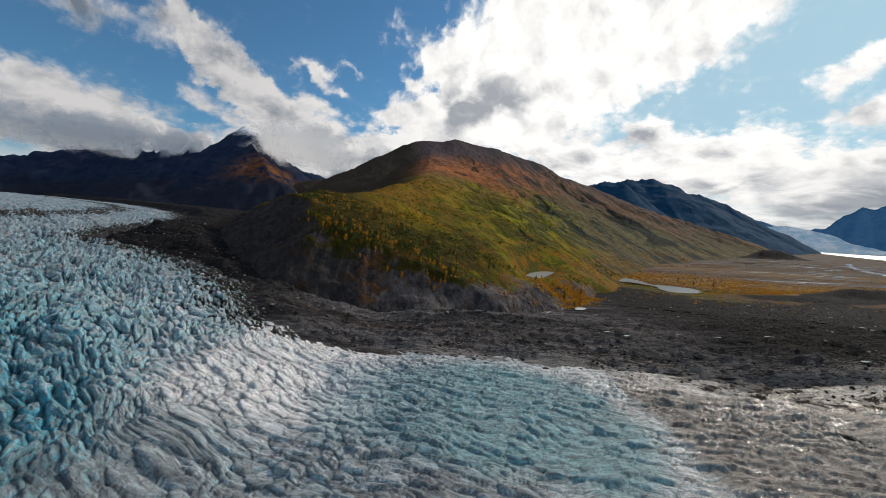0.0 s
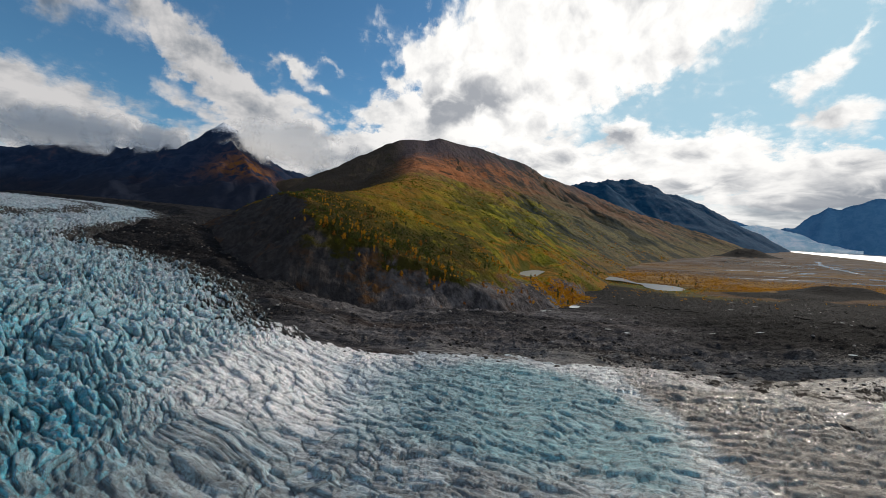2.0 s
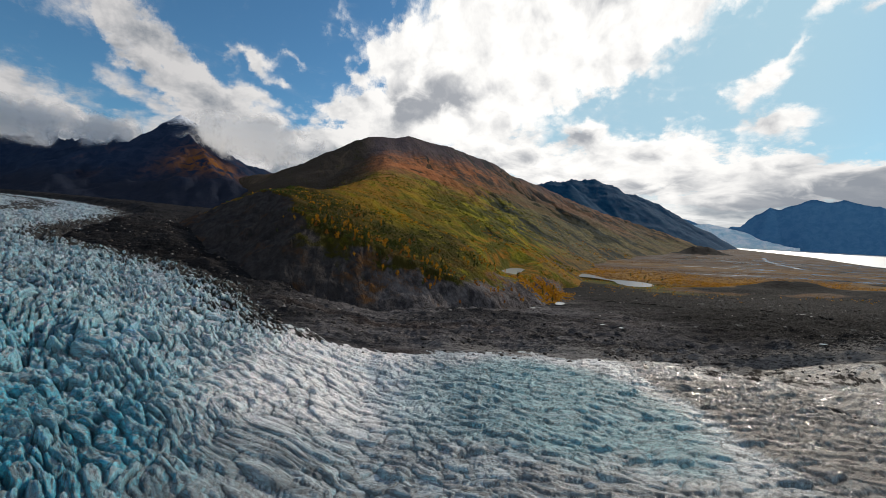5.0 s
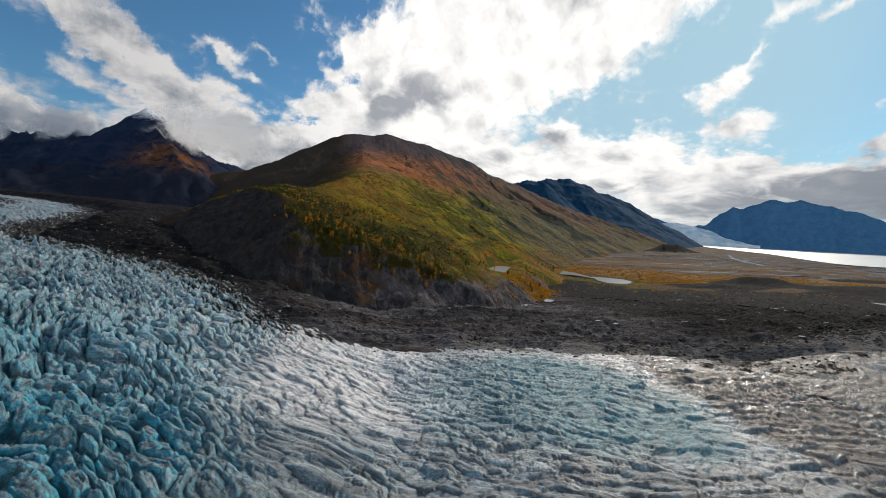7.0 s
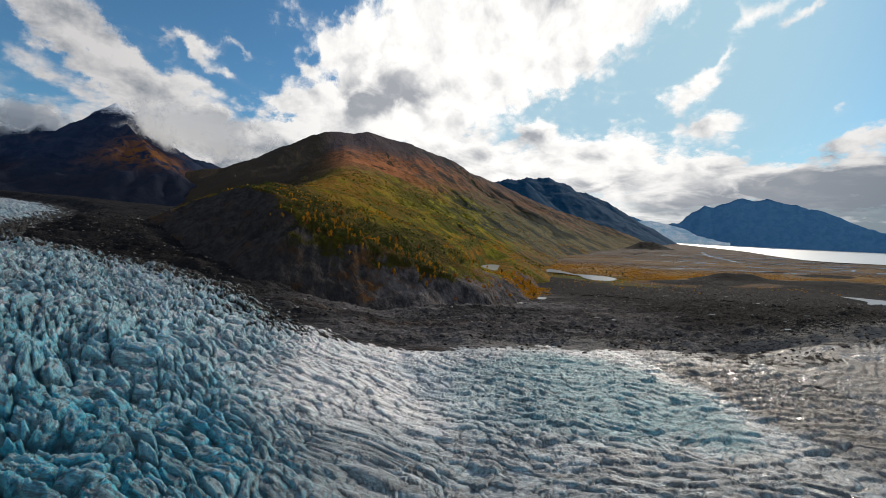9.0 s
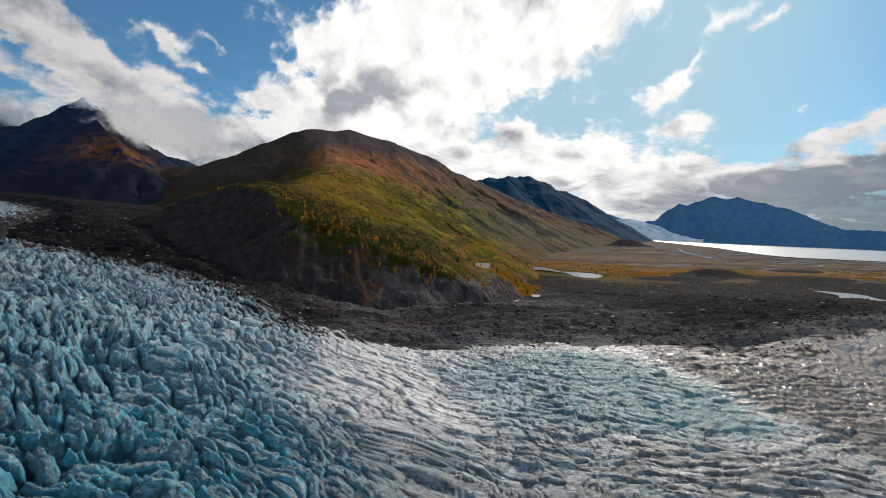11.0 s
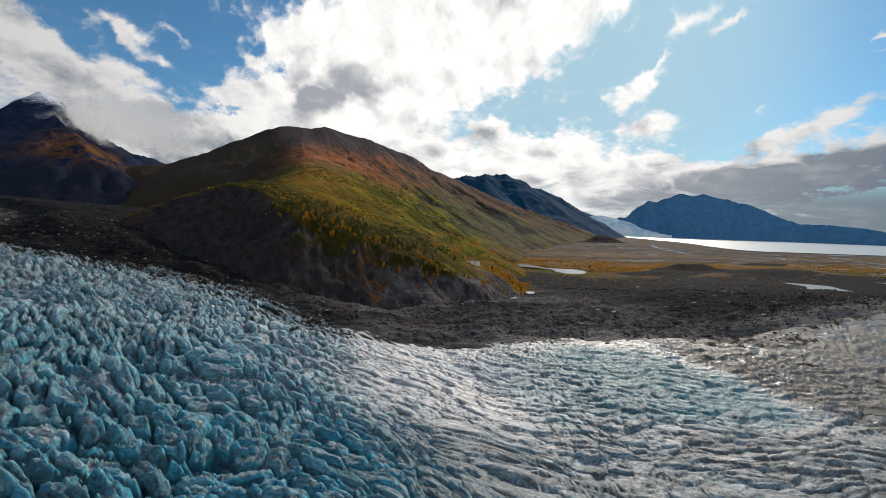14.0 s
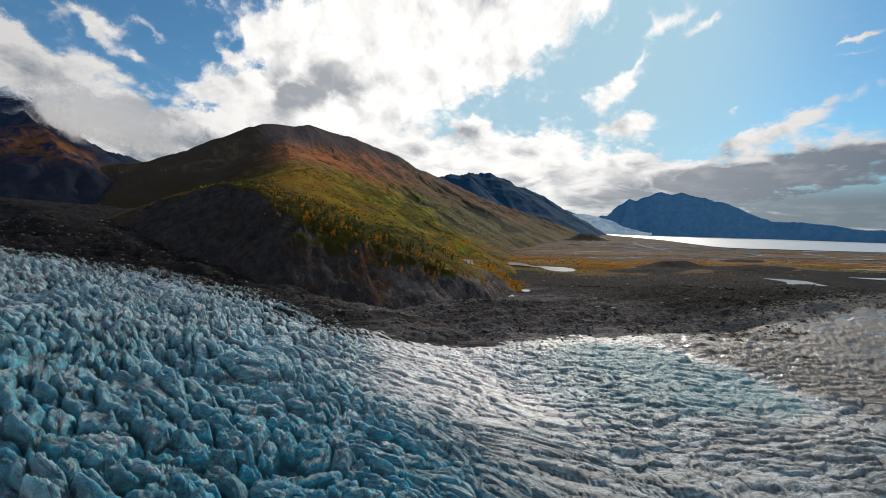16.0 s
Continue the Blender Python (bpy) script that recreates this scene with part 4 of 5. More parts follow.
out = np.hypot(gx, gy) + 140 * (fbm(gx / 150, gy / 90, 4, 0.55, 88) - 0.5)
bearing = np.degrees(np.arctan2(gx, gy))
reach = belt_reach(bearing)
belt = (1 - 0.25 * smooth(bearing, 43, 52)) * np.exp(-((out - reach) / 115) ** 2) + 0.4 * np.exp(-((out - reach - 350) / 90) ** 2)
meadow = 1.3 * smooth(gx, 120, 220) * np.exp(-((out - reach + 150) / 45) ** 2) * (1 - smooth(hummocks(gx, gy), 0.6, 2))
# painted shade: east and west moraine, and the mounds
coal = np.maximum(np.maximum(0.95 * smooth(gx + 60 * (fbm(gx / 60, gy / 25, 4, 0.55, 89) - 0.5), 95, 210), 0.85 * smooth(-gx + 40 * (fbm(gx / 40, gy / 20, 4, 0.55, 87) - 0.5), 45, 130)), smooth(hummocks(gx, gy), 1.5, 4))
margin = np.exp(-beyond / (20 + 10 * smooth(gx, 30, 110))) * smooth(gx, -60, 20)
moraine = np.maximum(np.maximum(moraine, 0.9 * smooth(hummocks(gx, gy), 2.5, 6)), 0.6 * smooth(out, reach - 180, reach - 250))
tagged(sheet("ground", gx, gy, gz, GROUND, {"moraine": moraine, "flats": flat, "belt": belt, "meadow": meadow, "coal": coal, "margin": margin}, closed=True),
       "dark rubble moraine and rusty outwash plain beside the glacier", "ground", kind="structure")

az = spread(-57, 78, 0.14, 1.0)
gx, gy = polar(az, np.concatenate(([0.5], log_steps(3, 39, 0.035), log_steps(40, 75, 0.008), log_steps(75.4, 230, 0.0042), log_steps(231, 330, 0.006), log_steps(332, 2600, 0.015))))
gz, ice_fields = ice_surface(gx, gy)
d, run, side = along(gx, gy, ICE_EDGE)
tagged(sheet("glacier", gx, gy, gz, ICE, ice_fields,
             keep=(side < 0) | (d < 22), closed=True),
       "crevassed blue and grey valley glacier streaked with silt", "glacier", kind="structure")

gx, gy = polar(np.arange(-62, 50, 0.2), log_steps(230, 3300, 0.0075))
gz, bare = hill_level(gx, gy)
base = ground_level(gx, gy)[0]
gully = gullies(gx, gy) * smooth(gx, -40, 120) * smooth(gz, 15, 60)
d, run, side = along(gx, gy, [q[:2] for q in SPUR])
bd, brun, bside = along(gx, gy, BANK_FOOT)
inner = np.where(bside > 0, bd, 0)
# scrub zone above the bank, also painted darker for the unlit slope
thicket = smooth(inner, 5, 16) * smooth(inner + 40 * (fbm(gx / 30, gy / 30, 3, 0.5, 36) - 0.5), 200, 110) * smooth(gx, -190, -150) * smooth(gx, 85, 30)
# painted shade on the flank west of the spur
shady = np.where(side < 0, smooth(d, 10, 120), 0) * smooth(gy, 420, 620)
crest = np.exp(-(d / 110) ** 2) * smooth(gy, 305, 345) * smooth(gy, 1250, 950)
crest = np.maximum(crest, np.exp(-((gx - 128) / 42) ** 2 - ((gy - 415) / 70) ** 2))
crest = np.maximum(crest, smooth(gz, 34, 10) * smooth(gy, 480, 580))
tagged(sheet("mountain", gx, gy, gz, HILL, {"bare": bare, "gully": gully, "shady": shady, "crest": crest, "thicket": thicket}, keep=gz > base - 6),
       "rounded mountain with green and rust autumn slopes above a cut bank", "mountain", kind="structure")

gx, gy = polar(np.arange(-75, -4, 0.22), log_steps(1200, 4300, 0.008))
gz = snow_peak_level(gx, gy)
# spur heath, with the sunlit patch put into its orange colour
spot = from_eye(-22.9, 6.3, 2120)
sunlit_heath = 1.3 * np.exp(-(np.hypot(gx - spot[0], gy - spot[1]) / 190) ** 2) * smooth(gz, 180, 300)
tagged(sheet("mountain_range_west", gx, gy, gz, PEAKS, {"heath": sunlit_heath, "low": 0.85 * smooth(gz + 120 * (fbm(gx / 90, gy / 90, 4, 0.55, 47) - 0.5), 330, 180)}, keep=gz > 20),
       "dark mountain range with painted blue haze and a snow-dusted peak in cloud", "mountain", kind="structure")

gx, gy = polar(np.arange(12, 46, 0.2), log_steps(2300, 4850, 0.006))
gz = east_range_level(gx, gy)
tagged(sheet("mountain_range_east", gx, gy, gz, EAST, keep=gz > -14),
       "mountain ridge painted blue for haze, sloping down to the lake", "mountain", kind="structure")

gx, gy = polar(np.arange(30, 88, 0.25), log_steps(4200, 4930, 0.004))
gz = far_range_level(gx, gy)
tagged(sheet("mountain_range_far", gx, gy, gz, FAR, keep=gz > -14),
       "mountains beyond the lake under cloud, haze painted in blue", "mountain", kind="structure")


def water(name, outline, z, mat, label, category):
    """A sheet of water within a smooth closed outline."""
    bm = bmesh.new()
    pts = []
    n = len(outline)
    for i in range(n):
        a, b, c, d4 = (Vector(outline[(i + k) % n]) for k in (-1, 0, 1, 2))
        for s in (0, 0.2, 0.4, 0.6, 0.8):
            pts.append(0.5 * (2 * b + (c - a) * s + (2 * a - 5 * b + 4 * c - d4) * s * s + (3 * b - a - 3 * c + d4) * s ** 3))
    bm.faces.new([bm.verts.new((q.x, q.y, z)) for q in pts])
    bmesh.ops.triangulate(bm, faces=bm.faces[:])
    me = bpy.data.meshes.new(name)
    bm.to_mesh(me)
    bm.free()
    me.materials.append(mat)
    return tagged(new(name, me), label, category, kind="structure")


def round_about(points):
    return [from_eye(a, 0, r)[:2] for a, r in points]


water("lake", round_about([(40.6, 4560), (41.9, 4150), (44.9, 3300), (49.1, 2620), (51.8, 2090), (55.1, 1800), (59.8, 1860), (64.1, 1960), (70, 2150), (84, 2600), (86, 4500), (70, 4700), (56, 4700), (46, 4640)]), 8.2, LAKE,
      "wide pale glacial lake with silvery glare", "lake")
water("pond", [(86, 440), (98, 478), (112, 512), (138, 552), (156, 562), (150, 532), (132, 492), (116, 460), (99, 438)], 20.0, POND, "narrow milky pond behind the cut bank", "pond")
water("pond", [(292, 668), (300, 700), (322, 716), (338, 694), (334, 660), (333, 634), (350, 630), (376, 610), (374, 578), (350, 556), (322, 556), (318, 584), (328, 612), (322, 632), (312, 652)], -3.2, POND, "two-lobed milky pond in golden scrub", "pond")
water("pond", [(598, 408), (630, 372), (612, 345), (593, 322), (545, 312), (548, 335), (558, 355), (585, 372)], -1.6, POND, "shallow grey pond on the dark moraine", "pond")
water("pond", [(790, 385), (830, 372), (900, 340), (890, 322), (820, 340)], -2.4, POND, "shallow grey pond on the dark moraine", "pond")
water("pool", [(70, 306), (76, 316), (90, 328), (94, 324), (82, 312)], 7.6, POND, "small meltwater pool below the cut bank", "pool")
water("pool", [(120, 356), (126, 366), (133, 364), (126, 354)], 5.0, POND, "small meltwater pool below the cut bank", "pool")


def far_glacier():
    az, r = np.meshgrid(np.arange(38.5, 48.6, 0.06), np.arange(4400, 4720, 6.0))
    x, y = r * np.sin(np.radians(az)), r * np.cos(np.radians(az))
    lift = 72 + 4600 * np.tan(np.radians(np.interp(az, [39, 40.2, 41.5, 43, 46, 48.5, 52], [1.5, 1.6, 1.35, 1.0, 0.35, -0.7, -0.8])))
    front = np.interp(az, [40, 43, 47, 52], [4470, 4480, 4500, 4560]) + 30 * (fbm(x / 60, y / 60, 3, 0.5, 90) - 0.5)
    s = np.clip((r - front) / (4690 - front), -0.05, 1.2)
    z = np.where(s < 0, -30, 10 + 26 * np.clip(s / 0.08, 0, 1) + (lift - 36) * np.maximum(s, 0)) + 7 * (ridged(az * 3, r / 60, 4, 0.6, 91) - 0.6)
    return sheet("glacier_far", x, y, z, FAR_ICE, keep=s >= 0)


tagged(far_glacier(), "pale blue glacier tongue running down into the lake", "glacier", kind="structure")


# ---------------------------------------------------------------- plants and stones
def leaf_material(name, a, b, c):
    m, g, sh, p = material(name)
    n = g.add("ShaderNodeNewGeometry")
    pick = n.outputs["Random Per Island"]
    who = g.add("ShaderNodeObjectInfo").outputs["Random"]
    col = g.mix(g.step(pick, 0.0, 0.6), a, b)
    col = g.mix(g.step(pick, 0.6, 1.0), col, c)
    col = g.mix(g.math("MULTIPLY", who, 0.5), col, a)
    g.put(sh.inputs["Base Color"], col)
    g.put(sh.inputs["Roughness"], 0.8)
    sh.inputs["Specular IOR Level"].default_value = 0.1
    thin = g.add("ShaderNodeBsdfTranslucent")
    g.put(thin.inputs[0], col)
    both = g.add("ShaderNodeMixShader")
    both.inputs[0].default_value = 0.3
    g.put(both.inputs[1], sh.outputs[0])
    g.put(both.inputs[2], thin.outputs[0])
    g.put(m.node_tree.nodes["Material Output"].inputs[0], both.outputs[0])
    return m


def bark_material():
    m, g, sh, p = material("bark")
    g.put(sh.inputs["Base Color"], g.mix(g.noise(p, 4.0, 4, 0.6), (0.06, 0.05, 0.04), (0.16, 0.14, 0.12)))
    g.put(sh.inputs["Roughness"], 0.9)
    return m


def stone_material():
    m, g, sh, p = material("moraine stone")
    n = g.add("ShaderNodeNewGeometry").outputs["Random Per Island"]
    who = g.add("ShaderNodeObjectInfo").outputs["Random"]
    col = g.mix(g.math("POWER", n, 1.6), (0.03, 0.027, 0.024), (0.13, 0.11, 0.095))
    col = g.mix(g.step(n, 0.90, 0.97), col, (0.34, 0.32, 0.30))
    col = g.mix(g.math("MULTIPLY", g.noise(p, 0.8, 5, 0.65), 0.5), col, g.mix(who, (0.03, 0.027, 0.025), (0.12, 0.10, 0.085)))
    g.put(sh.inputs["Base Color"], col)
    g.put(sh.inputs["Roughness"], 0.85)
    sh.inputs["Specular IOR Level"].default_value = 0.25
    bump(g, sh, g.noise(p, 1.5, 5, 0.65), 0.6, 0.3)
    return m


GOLD = leaf_material("golden leaves", (0.42, 0.19, 0.012), (0.58, 0.29, 0.02), (0.26, 0.14, 0.015))
RUST = leaf_material("rusty leaves", (0.26, 0.09, 0.014), (0.38, 0.15, 0.018), (0.17, 0.07, 0.014))
GREEN = leaf_material("dark green leaves", (0.035, 0.05, 0.012), (0.06, 0.075, 0.014), (0.11, 0.10, 0.016))
DWARF = leaf_material("dwarf birch leaves", (0.15, 0.07, 0.022), (0.21, 0.10, 0.022), (0.09, 0.05, 0.02))
MOSS = leaf_material("meadow shrubs", (0.08, 0.095, 0.010), (0.16, 0.15, 0.014), (0.045, 0.055, 0.010))
BARK, STONE = bark_material(), stone_material()
rng = np.random.RandomState(11)


def mesh_of(name, co, faces, mat, flat=True):
    me = bpy.data.meshes.new(name)
    me.from_pydata([tuple(c) for c in co], [], faces)
    me.update()
    me.materials.append(mat)
    return me


def part(name, me, parent, label=""):
    ob = new(name, me)
    ob.parent = parent
    return tagged(ob, label)


def leaf_cloud(places, size, spread_up=0.6):
    """Small bent leaf clumps, each of two triangles that meet at an angle."""
    n = len(places)
    a, b = rng.normal(size=(n, 3)), rng.normal(size=(n, 3))
    a /= np.linalg.norm(a, axis=1)[:, None]
    b -= a * (a * b).sum(1)[:, None]
    b /= np.linalg.norm(b, axis=1)[:, None]
    b[:, 2] *= spread_up + 0.4
    c = np.cross(a, b)
    s = (np.asarray(size) * (0.6 + 0.8 * rng.rand(n)))[:, None]
    co = np.stack((places - a * s, places + b * s * 0.7 + c * s * 0.3, places + a * s, places - b * s * 0.7 + c * s * 0.3), 1).reshape(-1, 3)
    i = np.arange(n)[:, None] * 4
    return co, np.concatenate((i + [0, 1, 3], i + [1, 2, 3]), 1).reshape(-1, 3)


def trunk_mesh(tall, limbs):
    """A tapered, slightly bent trunk with limbs, five-sided."""
    co, faces = [], []

    def limb(start, end, r0, r1, steps):
        base = len(co)
        axis = (end - start)
        side = axis.cross(Vector((0.3, 0.9, 0.1))).normalized()
        up = axis.cross(side).normalized()
        for k in range(steps + 1):
            s = k / steps
            mid = start.lerp(end, s) + side * math.sin(s * 3) * 0.03 * axis.length
            for j in range(5):
                ang = j * math.tau / 5
                co.append(mid + (side * math.cos(ang) + up * math.sin(ang)) * (r0 + (r1 - r0) * s))
        for k in range(steps):
            for j in range(5):
                faces.append((base + k * 5 + j, base + k * 5 + (j + 1) % 5, base + k * 5 + 5 + (j + 1) % 5, base + k * 5 + 5 + j))

    limb(Vector((0, 0, -0.6)), Vector((0.15, 0.1, tall * 0.92)), 0.11, 0.02, 5)
    for k in range(limbs):
        ang, h = k * 2.4, tall * (0.25 + 0.6 * k / limbs)
        out = tall * 0.2 * (1.1 - k / limbs)
        limb(Vector((0.05, 0.03, h)), Vector((math.cos(ang) * out, math.sin(ang) * out, h + out * 0.7)), 0.04, 0.012, 2)
    return co, faces


def tree_kind(tall, wide, foliage, clumps, seed):
    """A slender tree: trunk with limbs and an uneven crown of leaf clumps."""
    thing = new("tree")
    co, faces = trunk_mesh(tall, 7)
    part("trunk", mesh_of("trunk", co, faces, BARK), thing)
    h = rng.beta(1.5, 1.6, clumps)
    lean = 0.75 + 0.4 * np.sin(h * 9 + seed)
    r = wide * np.sqrt(rng.rand(clumps)) * (np.sin(np.pi * np.clip(h * 0.86 + 0.12, 0, 1)) ** 0.8) * lean
    ang = rng.rand(clumps) * math.tau
    places = np.stack((r * np.cos(ang), r * np.sin(ang), tall * (0.14 + 0.86 * h)), 1)
    co, tris = leaf_cloud(places, 0.30)
    part("crown", mesh_of("crown", co, tris.tolist(), foliage), thing)
    return thing


def land_top(x, y):
    x, y = np.atleast_1d(np.asarray(x, float)), np.atleast_1d(np.asarray(y, float))
    h, bare = hill_level(x, y)
    return np.maximum(h, ground_level(x, y)[0]), bare


def near_line(line, count, wide):
    """Random places along a line."""
    pts = []
    total = sum(math.dist(a, b) for a, b in zip(line[:-1], line[1:]))
    for a, b in zip(line[:-1], line[1:]):
        for k in range(round(count * math.dist(a, b) / total)):
            s = rng.rand()
            pts.append((a[0] + s * (b[0] - a[0]) + rng.normal() * wide, a[1] + s * (b[1] - a[1]) + rng.normal() * wide))
    return pts


def plant_trees():
    kinds = {
        "gold": [tree_kind(5.2, 1.0, GOLD, 130, 1), tree_kind(4.4, 1.2, GOLD, 120, 2), tree_kind(3.4, 1.2, GOLD, 100, 3)],
        "green": [tree_kind(5.8, 1.1, GREEN, 140, 4), tree_kind(4.6, 1.2, GREEN, 120, 5)],
        "rust": [tree_kind(3.2, 1.3, RUST, 100, 6), tree_kind(2.6, 1.2, RUST, 90, 7)],
    }
    words = {
        "gold": "slender tree with golden autumn leaves on the slope",
        "green": "dark green slender tree above the cut bank",
        "rust": "low tree with rusty orange autumn leaves",
    }
    first = {}
    groves = [
        (near_line([(-112, 336), (-95, 330), (-70, 322), (-40, 322), (-5, 328)], 105, 9), (0.25, 0.65, 0.1)),
        (near_line([(-95, 312), (-70, 304), (-40, 299), (-10, 298), (20, 312)], 80, 7), (0.3, 0.4, 0.3)),
        (near_line([(98, 366), (118, 388), (142, 424), (166, 462)], 50, 6), (0.8, 0.05, 0.15)),
        (near_line([(0, 292), (45, 306), (80, 330)], 22, 7), (0.4, 0.0, 0.6)),
        (near_line([(260, 640), (330, 730), (420, 640), (400, 560)], 34, 22), (0.6, 0.25, 0.15)),
        (near_line([(-130, 400), (-60, 400), (20, 372), (84, 400)], 60, 13), (0.3, 0.5, 0.2)),
    ]
    for pts, (gold, green, rust) in groves:
        x, y = np.array(pts).T
        z, bare = land_top(x, y)
        for px, py, pz in zip(x, y, z):
            q = rng.rand()
            name = "gold" if q < gold else "green" if q < gold + green else "rust"
            kind = kinds[name][rng.randint(len(kinds[name]))]
            size = (0.8 + 0.6 * rng.rand()) * (0.6 if px < -95 else 1.0)
            m = pose(px, py, pz + 0.1, rng.normal() * 3, rng.normal() * 3, rng.rand() * 360) @ Matrix.Diagonal((size, size, size * (0.9 + 0.3 * rng.rand()), 1))
            if kind.name not in first:
                first[kind.name] = kind
                tagged(kind, words[name], "tree", "trees on the mountain's foot")
                kind.matrix_basis = m
            else:
                copy = copy_thing(kind, pose(0, 0, 0))
                copy.matrix_basis = m


def shrubs(name, places, size, mat, leaves, label):
    """Low shrubs as one mass of leaf clumps."""
    base = np.repeat(places, leaves, 0)
    s = np.repeat(size, leaves)
    jitter = rng.normal(size=base.shape) * np.array([0.5, 0.5, 0.3]) * s[:, None]
    jitter[:, 2] = np.abs(jitter[:, 2])
    co, tris = leaf_cloud(base + jitter, s * 0.45, 0.4)
    me = bpy.data.meshes.new(name)
    me.vertices.add(len(co))
    me.vertices.foreach_set("co", co.ravel())
    me.loops.add(tris.size)
    me.loops.foreach_set("vertex_index", tris.ravel())
    me.polygons.add(len(tris))
    me.polygons.foreach_set("loop_start", np.arange(0, tris.size, 3))
    me.update()
    me.materials.append(mat)
    return tagged(new(name, me), label, "shrubs", kind="stuff")


def plant_shrubs():
    n = 24000
    a, r = np.radians(rng.uniform(-24, 36, n)), np.exp(rng.uniform(math.log(300), math.log(1500), n))
    x, y = -40 + r * np.sin(a), r * np.cos(a)
    h, bare = hill_level(x, y)
    low = ground_level(x, y)[0]
    patch = fbm(x / 60, y / 60, 5, 0.6, 95) + 0.16 * (rng.rand(n) - 0.5)
    ok = (h > low + 0.3) & (bare < 0.5) & (h < 210) & (patch > 0.53) & (pond_basin(x, y) < 0.15)
    x, y, h, patch, r = x[ok], y[ok], h[ok], patch[ok], r[ok]
    places = np.stack((x, y, h), 1)
    size = (0.7 + 1.5 * rng.rand(len(x)) ** 2) * (1 + r / 1500)
    tint = fbm(x / 90, y / 90, 4, 0.55, 97) + 0.25 * (rng.rand(len(x)) - 0.5) - h / 900
    near_rim = np.exp(-np.abs(r - 340) / 90)
    gold = tint + 0.24 * near_rim > 0.62
    rust = ~gold & (tint > 0.56)
    shrubs("golden_shrubs", places[gold], size[gold], GOLD, 5, "golden autumn shrubs scattered over the slope")
    shrubs("rusty_shrubs", places[rust], size[rust], RUST, 5, "rusty dwarf birch scattered over the slope")
    bd, brun, bside = along(x, y, BANK_FOOT)
    dark = ~gold & ~rust & (bside > 0) & (bd + 40 * (fbm(x / 30, y / 30, 3, 0.5, 36) - 0.5) < 165) & (x < 60)
    rest = ~gold & ~rust & ~dark
    shrubs("dark_shrubs", places[dark], size[dark], GREEN, 5, "dark green alder thicket above the cut bank")
    shrubs("green_shrubs", places[rest], size[rest], MOSS, 5, "green and olive shrubs covering the mountain slope")
    # the golden grove beside the pond
    n = 1100
    q = rng.rand(n)
    x, y = 92 + 78 * q + 9 * rng.normal(size=n), 366 + 100 * q ** 1.1 + 11 * rng.normal(size=n)
    ok = pond_basin(x, y) < 0.1
    x, y = x[ok], y[ok]
    z = np.maximum(hill_level(x, y)[0], ground_level(x, y)[0])
    shrubs("golden_thicket", np.stack((x, y, z), 1), 0.9 + 1.4 * rng.rand(len(x)), GOLD, 6, "dense golden thicket between the pond and the scarp")
    # a golden belt along the foot of the mountain
    n = 16000
    a = np.radians(rng.uniform(14, 70, n))
    r = belt_reach(np.degrees(a)) - 40 + 85 * rng.normal(size=n)
    x, y = r * np.sin(a), r * np.cos(a)
    z, w, fade = ground_level(x, y)
    h, bare = hill_level(x, y)
    ok = (fbm(x / 120, y / 60, 4, 0.55, 101) + 0.2 * (rng.rand(n) - 0.5) > 0.46) & (h < z) & (hummocks(x, y) < 2) & (rng.rand(n) > 0.4 * smooth(np.degrees(a), 42, 52))
    shrubs("golden_scrub", np.stack((x, y, z), 1)[ok], 0.9 + 1.4 * rng.rand(ok.sum()), GOLD, 4, "golden scrub in a belt along the edge of the plain")
    # the outwash plain
    n = 40000
    a, r = np.radians(rng.uniform(16, 74, n)), np.exp(rng.uniform(math.log(690), math.log(1900), n))
    x, y = r * np.sin(a), r * np.cos(a)
    z, w, fade = ground_level(x, y)
    streak = fbm(x / 260, y / 60, 4, 0.55, 99) + 0.2 * (rng.rand(n) - 0.5) + 0.25 * np.exp(-((r - belt_reach(np.degrees(a)) + 50) / 170) ** 2) - 0.12 * smooth(r, 1000, 1500)
    ok = (streak > 0.52) & (fade < 0.25) & (hummocks(x, y) < 2) & (r > belt_reach(np.degrees(a)) - 170)
    shrubs("plain_scrub", np.stack((x, y, z), 1)[ok], (0.5 + 0.7 * rng.rand(ok.sum())) * (1 + r[ok] / 1800), DWARF, 3, "rusty orange scrub on the outwash plain")


def rock_shape():
    """A twelve-cornered stone, knocked out of shape."""
    bm = bmesh.new()
    bmesh.ops.create_icosphere(bm, subdivisions=1, radius=1.0)
    co = np.array([v.co for v in bm.verts])
    faces = np.array([[v.index for v in f.verts] for f in bm.faces])
    bm.free()
    return co, faces


